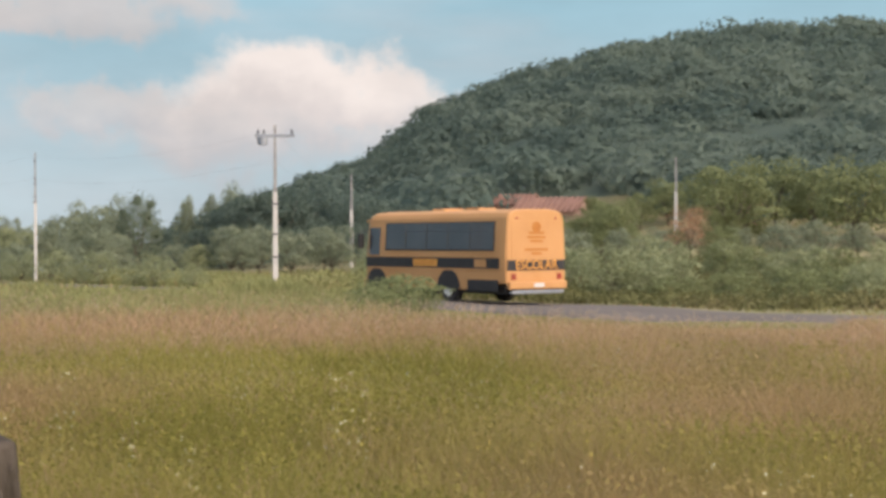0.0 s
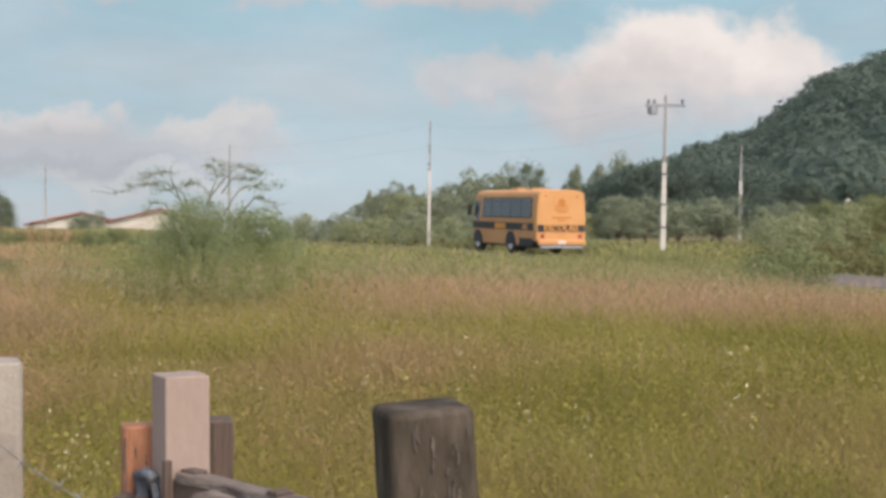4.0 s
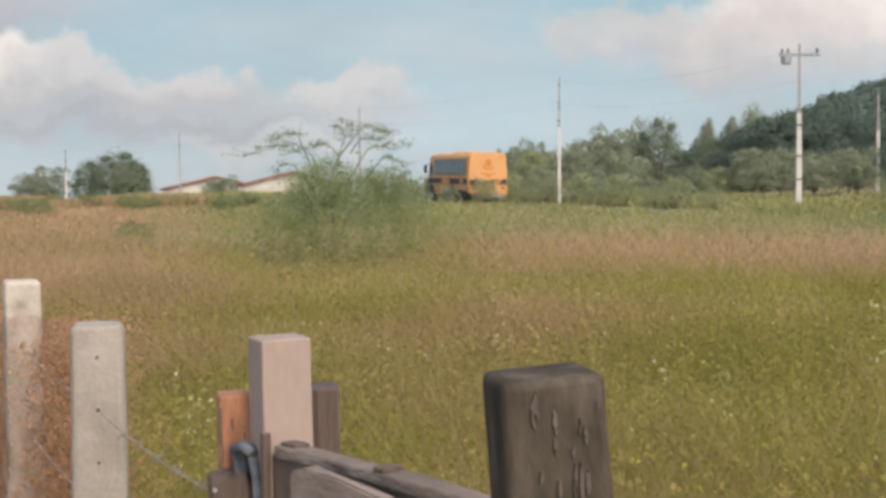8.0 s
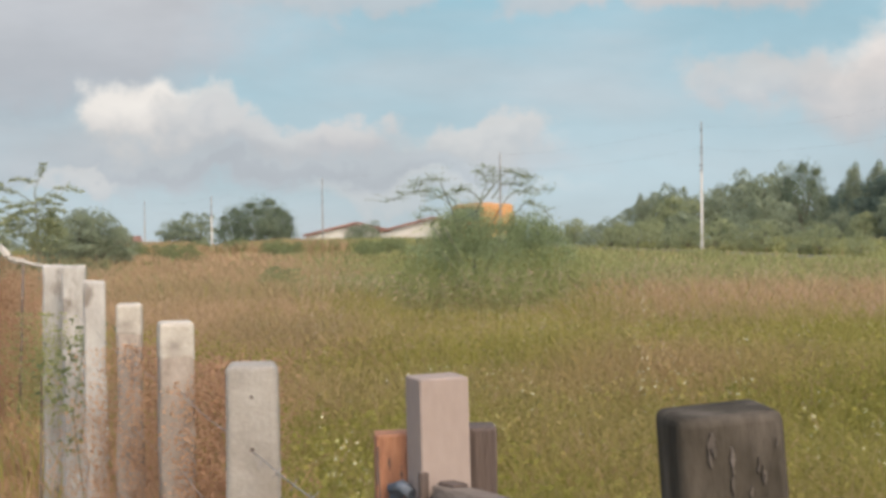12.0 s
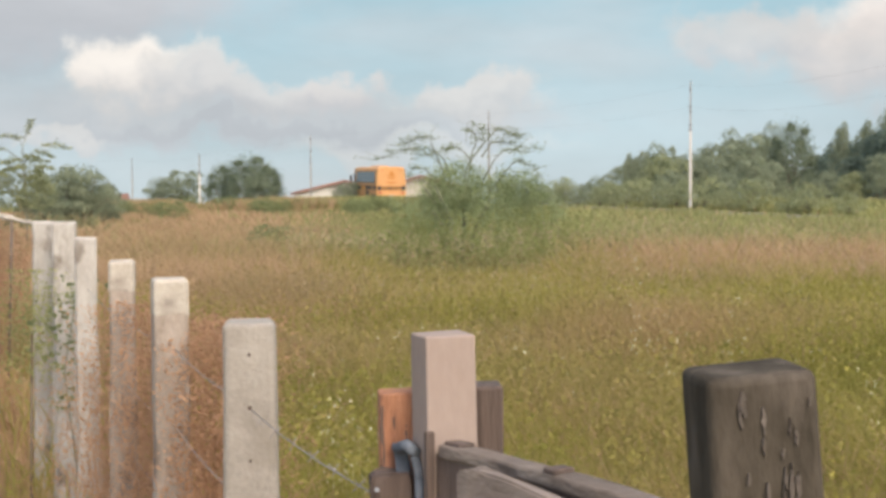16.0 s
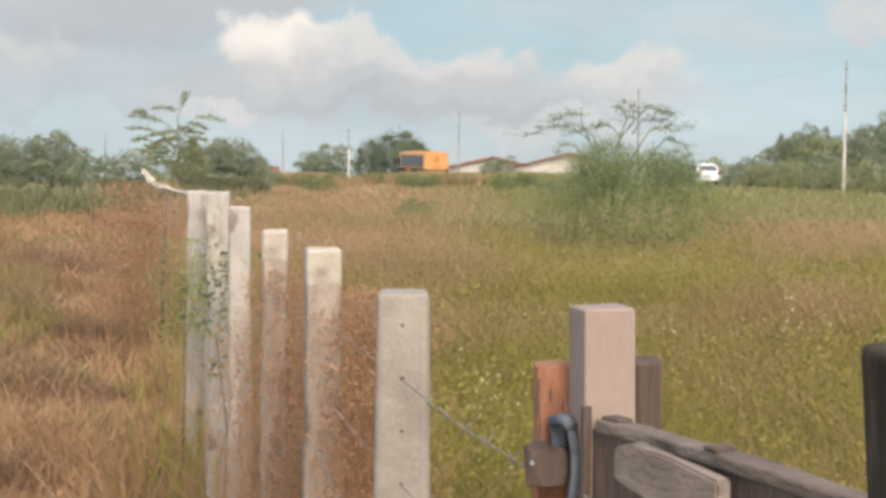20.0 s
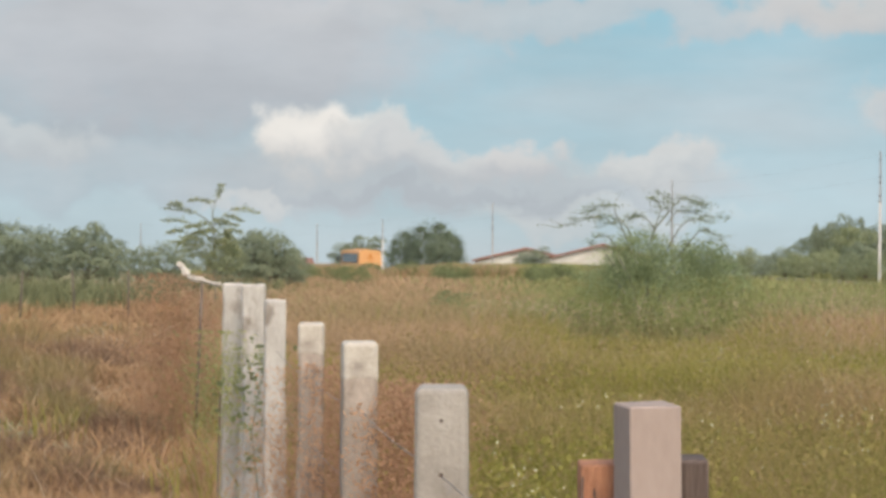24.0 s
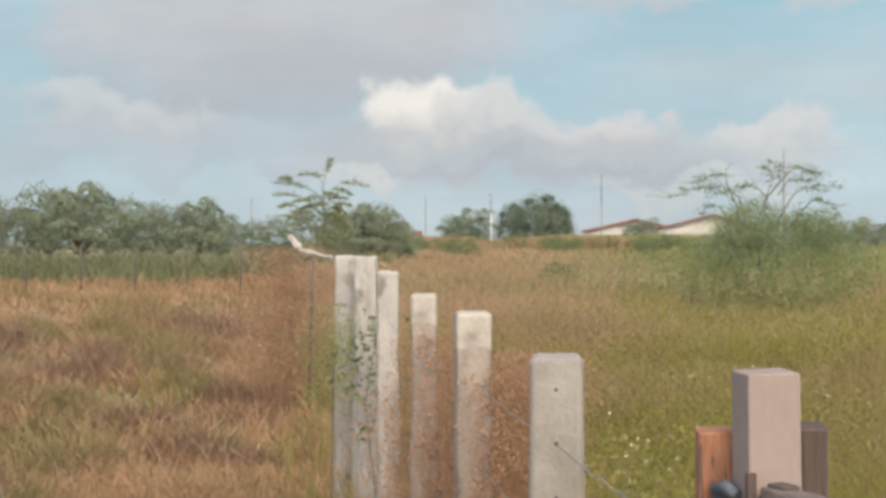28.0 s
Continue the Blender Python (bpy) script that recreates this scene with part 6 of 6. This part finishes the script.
# ---- houses ----
def build_house(az, d, w, depth, turn, wall_h, roof_h, label, wall, group, win=2, tiles=True):
    x, y = polar(az, d)
    z = float(land(x, y))
    ob = thing("house", label, "house", group, pose(x, y, z, 0, 0, turn))
    t = 0.15
    part("wall", box(-w / 2, w / 2, -depth / 2, -depth / 2 + t, -0.6, wall_h), wall, ob)
    part("wall", box(-w / 2, w / 2, depth / 2 - t, depth / 2, -0.6, wall_h), wall, ob)
    for s in (-1, 1):
        x0 = s * w / 2 - (t if s > 0 else 0)
        bm = prism([(-depth / 2 + t, -0.6), (depth / 2 - t, -0.6), (depth / 2 - t, wall_h), (0, wall_h + roof_h * 0.97), (-depth / 2 + t, wall_h)], x0, x0 + t)
        part("gable_wall", bm, wall, ob)
    for s in (-1, 1):
        e = depth / 2 + 0.35
        drop = roof_h * e / (depth / 2)
        bm = prism([(0, wall_h + roof_h + 0.02), (s * e, wall_h + roof_h - drop + 0.02), (s * e, wall_h + roof_h - drop + 0.12), (0, wall_h + roof_h + 0.13)], -w / 2 - 0.3, w / 2 + 0.3)
        roof = part("roof", bm, M["tile"], ob)
        if tiles:
            n = int((w + 0.6) / 0.42)
            for i in range(n):
                px = -w / 2 - 0.3 + (i + 0.5) * (w + 0.6) / n
                part("roof_tile", tube([(px, 0, wall_h + roof_h + 0.13), (px, s * e, wall_h + roof_h - drop + 0.12)], 0.09, 6), M["tile"], roof)
    for i in range(win):
        px = -w / 2 + (i + 0.5) * w / win
        wd = part("window", box(px - 0.45, px + 0.45, -depth / 2 - 0.015, -depth / 2 + 0.02, wall_h - 1.25, wall_h - 0.45, 0.005), M["glass"], ob)
        part("frame", box(px - 0.52, px + 0.52, -depth / 2 - 0.03, -depth / 2 - 0.004, wall_h - 0.45, wall_h - 0.38, 0.005), M["lime"], wd)
        part("sill", box(px - 0.52, px + 0.52, -depth / 2 - 0.05, -depth / 2 - 0.004, wall_h - 1.32, wall_h - 1.25, 0.005), M["lime"], wd)
    return ob


def build_houses():
    g = "farm houses"
    build_house(-9.35, 145, 9.0, 8.6, 99, 1.55, 1.08, "low white plastered farm house gable with a brown tile roof", M["wall"], g, 0)
    build_house(-12.0, 160, 9.0, 9.6, 102, 1.75, 1.1, "low white plastered farm house gable with a brown tile roof", M["wall"], g, 0)
    build_house(17.85, 122, 4.6, 3.8, -38, 1.95, 0.90, "pink rendered farm house with a red tile roof", M["pink_wall"], "hillside houses", 2)
    build_house(16.6, 131, 2.8, 3.2, -38, 1.75, 0.7, "pink rendered outbuilding with a red tile roof", M["pink_wall"], "hillside houses", 1)
    build_house(24.0, 126, 2.4, 3.0, 20, 1.5, 0.6, "small shed with a red tile roof among bushes", M["pink_wall"], "hillside houses", 0)
    x, y = polar(14.4, 112)
    z = float(land(x, y))
    tank = thing("water_tank", "white domed water tank behind green bushes", "water tank", "", pose(x, y, z))
    top = 1.7 + 112 * math.tan(radians(0.30)) - z
    part("barrel", disc_bar(0.24, 0, top, 24, 0.03, "z"), M["wall"], tank)
    part("lid", tube([(0, 0, top), (0, 0, top + 0.12), (0, 0, top + 0.22)], [0.23, 0.18, 0.07], 24), M["wall"], tank)
    build_house(-20.0, 205, 3.5, 5.0, 25, 1.6, 0.8, "distant white house behind the hedge", M["wall"], g, 1)


# ---- vehicles ----
def text_mesh(s, size, mat, name="lettering", depth=0.004):
    cu = bpy.data.curves.new(name, "FONT")
    cu.body, cu.size, cu.extrude, cu.align_x, cu.align_y = s, size, depth, "CENTER", "CENTER"
    ob = bpy.data.objects.new(name, cu)
    me = bpy.data.meshes.new_from_object(ob)
    me.materials.clear()
    me.materials.append(mat)
    bpy.data.objects.remove(ob)
    return me


def build_wheel(r, w, parent, x, y, rim_r):
    wh = new("wheel")
    wh.empty_display_size = 0.1
    wh.parent = parent
    wh.matrix_basis = pose(x, y, r)
    part("tyre", disc_bar(r, -w / 2, w / 2, 28, 0.05), M["rubber"], wh)
    part("rim", disc_bar(rim_r, -w / 2 - 0.012, w / 2 + 0.012, 18, 0.02), M["rim"], wh)
    return wh


BUS_L, BUS_W, BUS_H = 7.7, 2.46, 2.98


def build_bus():
    """A school bus, heading along +y, its tail at y = 0, wheels on z = 0."""
    L, W, H = BUS_L, BUS_W, BUS_H
    ob = thing("school_bus", "old yellow school bus with a black band and dark windows", "bus")
    bm = bmesh.new()
    prof = [(0.46, 0.985), (0.80, 1.0), (1.55, 1.0), (2.35, 0.965), (2.72, 0.93), (2.86, 0.87), (2.94, 0.72), (2.98, 0.40)]
    rows = []
    for y, k, cut in ((0.0, 0.95, 0.03), (0.05, 0.985, 0.0), (0.25, 1.0, 0.0), (2.0, 1.0, 0.0), (3.8, 1.0, 0.0), (5.6, 1.0, 0.0), (L - 0.45, 1.0, 0.0), (L - 0.15, 0.97, 0.02), (L, 0.90, 0.06)):
        row = []
        for s in (-1, 1):
            for z, f in (prof if s < 0 else prof[::-1]):
                lean = 0.10 * max(0, (z - 1.3) / 1.6) if y > L - 0.2 else 0.0
                low = 0.22 if (y < 1.2 and z < 0.5) else 0.0
                row.append(bm.verts.new((s * f * k * W / 2, y - lean, (z + low if z < 0.5 else z) - cut * (z > 2.8))))
        rows.append(row)
    n = len(rows[0])
    for a, b in zip(rows, rows[1:]):
        for i in range(n):
            q = bm.faces.new((a[i], a[(i + 1) % n], b[(i + 1) % n], b[i]))
            q.smooth = False
    bm.faces.new(rows[0][::-1]), bm.faces.new(rows[-1])
    bmesh.ops.recalc_face_normals(bm, faces=bm.faces)
    body = part("body", bm, M["yellow"], ob)
    for s in (-1, 1):
        x = s * W / 2

        def slab(name, y0, y1, z0, z1, mat, out=0.012, label="", bev=0.01, tilt=True, par=None):
            b = box(min(x, x + s * out), max(x, x + s * out), y0, y1, z0, z1, bev if bev < out else out * 0.4)
            if tilt and z0 > 1.5:
                for v in b.verts:
                    v.co.x -= s * 0.042 * (W / 2) * (v.co.z - 1.55) / 0.8
            return part(name, b, mat, par or ob, label)
        # one dark window strip split into panes by pillars
        slab("window_surround", 0.55, 6.42, 1.68, 2.60, M["bus_black"], 0.030)
        slab("driver_window", L - 0.95, L - 0.32, 1.52, 2.45, M["glass"], 0.012)
        y0 = 0.62
        for i in range(5):
            y1 = y0 + 1.09
            p = slab("side_window", y0, y1, 1.72, 2.56, M["glass"], 0.040)
            slab("window_frame", y0, y1, 2.30, 2.325, M["dark_steel"], 0.046, par=p)
            y0 = y1 + 0.07
        slab("side_band", 0.30, L - 0.15, 1.13, 1.46, M["bus_black"], 0.010, "black side band")
        slab("rub_rail", 0.3, L - 0.2, 1.475, 1.51, M["yellow"], 0.02)
        slab("rub_rail", 0.3, L - 0.2, 1.07, 1.105, M["yellow"], 0.02)
        # flat black slab painted in for the shade below the cut-away skirt
        slab("skirt_shade", 0.35, 1.9, 0.44, 0.78, M["bus_black"], 0.008, "black slab for the shade under the cut engine skirt")
        slab("band_panel", 0.95, 1.55, 1.17, 1.42, M["yellow"], 0.016, "yellow panel in the black band")
        slab("band_panel", 3.5, 4.8, 1.17, 1.42, M["cream"], 0.014, "pale lettered panel in the black band")
        t = part("side_lettering", text_mesh("ESCOLAR", 0.24, M["ink"]), None, ob, "ESCOLAR in dark letters")
        t.matrix_basis = pose(x + s * 0.016, 4.15, 1.295, 90, 0, 90 if s > 0 else -90)
        for yw in (2.9, L - 0.78):
            arch = disc_bar(0.60, min(x - s * 0.3, x + s * 0.012), max(x - s * 0.3, x + s * 0.012), 24, at=(0, yw, 0.50))
            bmesh.ops.bisect_plane(arch, geom=arch.verts[:] + arch.edges[:] + arch.faces[:], plane_co=(0, 0, 0.47), plane_no=(0, 0, -1), clear_outer=True)
            part("wheel_arch", arch, M["bus_black"], ob)
        mir = part("mirror", box(x + s * 0.06, x + s * 0.26, L - 0.12, L + 0.0, 1.75, 2.25, 0.03), M["bus_black"], ob)
        part("mirror_arm", tube([(x - s * 0.05, L - 0.2, 2.3), (x + s * 0.16, L - 0.06, 2.32), (x + s * 0.16, L - 0.06, 2.2)], 0.018, 6), M["dark_steel"], mir)
        lamp = part("tail_lamp", box(s * 0.92 - 0.09, s * 0.92 + 0.09, -0.03, 0.0, 0.80, 0.98, 0.01), M["red_lens"], ob, "red tail lamp")
        part("tail_lamp", box(s * 0.78 - 0.05, s * 0.78 + 0.05, -0.012, 0.035, 2.66, 2.72, 0.01), M["red_lens"], ob, "red marker lamp")
    # tail: panel, writing, bumper
    part("rear_panel", box(-1.00, 1.00, -0.012, 0.0, 1.46, 2.62, 0.004), M["yellow"], ob, "flat yellow rear panel")
    part("rear_band", box(-1.16, 1.16, -0.016, 0.02, 1.08, 1.40, 0.004), M["bus_black"], ob, "black rear band")
    t = part("rear_lettering", text_mesh("ESCOLAR", 0.40, M["cream"], depth=0.006), None, ob, "ESCOLAR in faded yellow letters")
    t.matrix_basis = pose(0, -0.020, 1.24, 90, 0, 0)
    part("rear_emblem", disc_bar(0.17, -0.018, -0.008, 20, axis="y", at=(0.0, 0, 2.42)), M["ink"], ob, "faded round emblem")
    for z, w in ((2.24, 0.62), (2.10, 0.72), (1.98, 0.5), (1.72, 0.95), (1.60, 0.4)):
        part("writing_bar", box(-w / 2, w / 2, -0.017, -0.008, z - 0.035, z + 0.035), M["ink"], ob, "line of faded writing")
    part("rear_bumper", box(-1.16, 1.16, -0.14, 0.05, 0.50, 0.74, 0.04), M["yellow"], ob, "yellow rear bumper")
    part("underrun_bar", box(-1.05, 1.05, -0.10, 0.02, 0.36, 0.47, 0.02), M["steel"], ob, "grey steel underrun bar")
    part("number_plate", box(-0.2, 0.2, -0.15, -0.135, 0.56, 0.69, 0.003), M["rim"], ob, "plain pale number plate")
    part("underbody", box(-1.02, 1.02, 0.25, L - 0.3, 0.34, 0.62, 0.03), M["bus_black"], ob, "dark chassis")
    part("tow_bar", tube([(-0.95, 0.05, 0.38), (0.95, 0.05, 0.38)], 0.035, 8), M["steel"], ob)
    part("exhaust", tube([(-0.6, 0.9, 0.42), (-0.6, 0.1, 0.40), (-0.6, -0.02, 0.39)], 0.05, 8), M["dark_steel"], ob)
    part("windscreen", box(-1.0, 1.0, L - 0.125, L - 0.045, 1.60, 2.50, 0.02), M["glass"], ob)
    part("front_bumper", box(-1.16, 1.16, L - 0.05, L + 0.12, 0.42, 0.72, 0.04), M["yellow"], ob)
    part("roof_hatch", box(-0.4, 0.4, 2.4, 3.1, 2.97, 3.06, 0.03), M["yellow"], ob)
    part("roof_hatch", box(-0.4, 0.4, 4.2, 4.9, 2.97, 3.06, 0.03), M["yellow"], ob)
    part("visor", box(-1.05, 1.05, L - 0.18, L + 0.08, 2.62, 2.72, 0.02), M["yellow"], ob)
    wheels = [build_wheel(0.47, 0.30, ob, s * (W / 2 - 0.16), y, 0.26) for s in (-1, 1) for y in (2.9, L - 0.78)]
    ob.scale = (1.02,) * 3
    return ob, wheels


def build_car(label, paint, size):
    """A small hatchback, heading along +y, its middle at y = 0."""
    ob = thing("hatchback_car", label, "car", "cars on the road")
    bm = prism([(-1.88, 0.32), (1.86, 0.30), (1.92, 0.55), (1.80, 0.74), (1.02, 0.92), (-1.72, 0.96), (-1.90, 0.84), (-1.93, 0.55)], -0.82, 0.82)
    bmesh.ops.bevel(bm, geom=bm.edges[:], offset=0.07, segments=3, affect="EDGES")
    body = part("body", bm, paint, ob)
    bm = prism([(-1.72, 0.93), (1.05, 0.90), (0.38, 1.40), (0.10, 1.46), (-1.15, 1.48), (-1.45, 1.40)], -0.78, 0.78, [0.0, 0.0, 0.15, 0.17, 0.17, 0.15])
    bmesh.ops.bevel(bm, geom=bm.edges[:], offset=0.05, segments=3, affect="EDGES")
    part("cabin", bm, paint, ob)
    bm = prism([(1.02, 0.95), (0.44, 1.385), (0.455, 1.40), (1.045, 0.955)], -0.70, 0.70, [0, 0.10, 0.10, 0])
    part("windscreen", bm, M["glass"], ob)
    bm = prism([(-1.715, 0.99), (-1.475, 1.36), (-1.495, 1.37), (-1.74, 0.99)], -0.66, 0.66, [0, 0.10, 0.10, 0])
    part("rear_window", bm, M["glass"], ob)
    for s in (-1, 1):
        for y0, y1, y2, y3 in ((-0.28, 0.82, 0.30, -0.28), (-1.30, -0.36, -0.36, -1.18)):
            b = bmesh.new()
            v = [b.verts.new((s * (0.79 + o), y, z)) for o, y, z in ((0.0, y0, 0.97), (0.0, y1, 0.97), (-0.115, y2, 1.36), (-0.115, y3, 1.36))]
            b.faces.new(v)
            q = bmesh.ops.extrude_face_region(b, geom=b.faces[:])
            bmesh.ops.translate(b, vec=(-s * 0.03, 0, 0), verts=[e for e in q["geom"] if isinstance(e, bmesh.types.BMVert)])
            bmesh.ops.recalc_face_normals(b, faces=b.faces)
            part("side_window", b, M["glass"], ob)
        part("door_handle", box(s * 0.83 - 0.015, s * 0.83 + 0.015, -0.22, -0.05, 0.82, 0.86, 0.008), M["dark_steel"], ob)
        part("mirror", box(min(s * 0.80, s * 0.95), max(s * 0.80, s * 0.95), 0.60, 0.74, 0.96, 1.10, 0.03), paint, ob)
        part("headlamp", box(min(s * 0.45, s * 0.80), max(s * 0.45, s * 0.80), 1.78, 1.89, 0.60, 0.76, 0.03), M["lamp_glass"], ob, "clear headlamp")
        part("tail_lamp", box(min(s * 0.60, s * 0.82), max(s * 0.60, s * 0.82), -1.95, -1.80, 0.72, 0.95, 0.03), M["red_lens"], ob, "red tail lamp")
        for yw in (-1.2, 1.18):
            arch = disc_bar(0.36, min(s * 0.6, s * 0.826), max(s * 0.6, s * 0.826), 20, at=(0, yw, 0.31))
            part("wheel_arch", arch, M["bus_black"], ob)
    part("grille", box(-0.42, 0.42, 1.86, 1.935, 0.58, 0.70, 0.01), M["bus_black"], ob)
    part("front_bumper", box(-0.80, 0.80, 1.82, 1.98, 0.30, 0.50, 0.04), paint, ob)
    part("rear_bumper", box(-0.80, 0.80, -2.0, -1.84, 0.32, 0.55, 0.04), paint, ob)
    part("number_plate", box(-0.2, 0.2, 1.975, 1.985, 0.38, 0.48, 0.002), M["lamp_glass"], ob)
    part("number_plate", box(-0.2, 0.2, -2.008, -1.995, 0.60, 0.70, 0.002), M["lamp_glass"], ob)
    wheels = [build_wheel(0.29, 0.19, ob, s * 0.74, y, 0.19) for s in (-1, 1) for y in (-1.2, 1.18)]
    ob.scale = (size,) * 3
    return ob, wheels


# ---- build ----
build_sky()
build_ground()
build_road()
build_hill_forest()
build_houses()
build_trees()
build_thorn_bush()
build_feather_tree()
build_power_line()
build_fence()
build_gate()
build_vine_on_post()
build_debris()
build_grass()
bus, bus_wheels = build_bus()
silver_car, silver_wheels = build_car("small silver hatchback car driving along the road", M["silver"], 0.87)
white_car, white_wheels = build_car("small white hatchback car driving away along the road", M["white_paint"], 0.93)


# ---- what moves ----
def motions():
    # bus: seconds and the azimuth of its tail; it drives towards smaller s, on the far lane
    az_keys = ((0, 17.35), (1, 13.25), (2, 10.0), (3, 7.15), (4.4, 3.7), (6.5, 0.15), (8, -2.55), (9.5, -4.3), (11, -6.05), (15, -9.6), (17, -11.22), (20, -13.95), (22.5, -16.25), (24, -17.45), (25, -18.2), (26, -18.85), (27, -19.45), (28, -20.2))
    ts = np.arange(0, 28.01, 0.25)
    key_t, key_s = [k[0] for k in az_keys], [road_s(k[1], -1.7) for k in az_keys]
    s_of = np.interp(ts, key_t, key_s)
    for _ in range(3):
        s_of[1:-1] = s_of[:-2] * 0.25 + s_of[1:-1] * 0.5 + s_of[2:] * 0.25

    def drive(ob, wheels, times, places, off, back, r, steps):
        """places: s at times; back: True where it drives towards smaller s."""
        rows = []
        for t, s in zip(times, places):
            x, y, hd = road_at(s, off)
            rows.append((float(t), pose(x, y, float(land(x, y)) + road_up(x, y), 0, 0, hd + (180 if back else 0) + float(np.interp(t, (0, 4.4, 6.5, 15, 20, 23, 28), (3, 1, -6, -6, -9, -12, -12))))))
        walk(ob, rows)
        base = [(w, w.matrix_basis.translation.copy()) for w in wheels]
        for w, p in base:
            walk(w, [(float(t), pose(p.x, p.y, p.z, -math.degrees(abs(np.interp(t, times, places) - places[0]) / r) % 360.0)) for t in steps])

    drive(bus, bus_wheels, ts, s_of, -1.7, True, 0.47, np.arange(0, 28.01, 0.1))
    # silver car: comes towards the viewer and passes out to the right
    s65, s44 = road_s(5.3, 1.7), road_s(-4.6, 1.7)
    v = (s65 - s44) / 2.1
    tt = np.arange(0, 28.01, 0.5)
    s70 = road_s(9.9, 1.7)
    ss = np.minimum(np.where(tt <= 6.5, s65 + (tt - 6.5) * v, s65 + (tt - 6.5) * (s70 - s65) * 2), ROAD_S[-1] - 20)
    drive(silver_car, silver_wheels, tt, ss, 1.7, False, 0.29, np.concatenate([[0.0], np.arange(3.9, 7.8, 1 / 30), [28.0]]))
    # white car: follows the bus's way later on
    keys = ((17.7, 3.0), (18.2, 0.65), (18.7, -1.25), (19.2, -2.75), (20.0, -4.8), (23, -10.3), (24, -11.85), (26, -15.62), (27, -17.06), (28, -18.5))
    k_t, k_s = [k[0] for k in keys], [road_s(k[1], -1.7) for k in keys]
    v = (k_s[0] - k_s[1]) / 0.5
    ss = np.where(tt < 17.7, np.minimum(k_s[0] + (17.7 - tt) * v, ROAD_S[-1] - 40), np.interp(tt, k_t, k_s))
    drive(white_car, white_wheels, tt, ss, -1.7, True, 0.29, np.concatenate([[0.0], np.arange(17.4, 20.6, 1 / 30), [28.0]]))


motions()
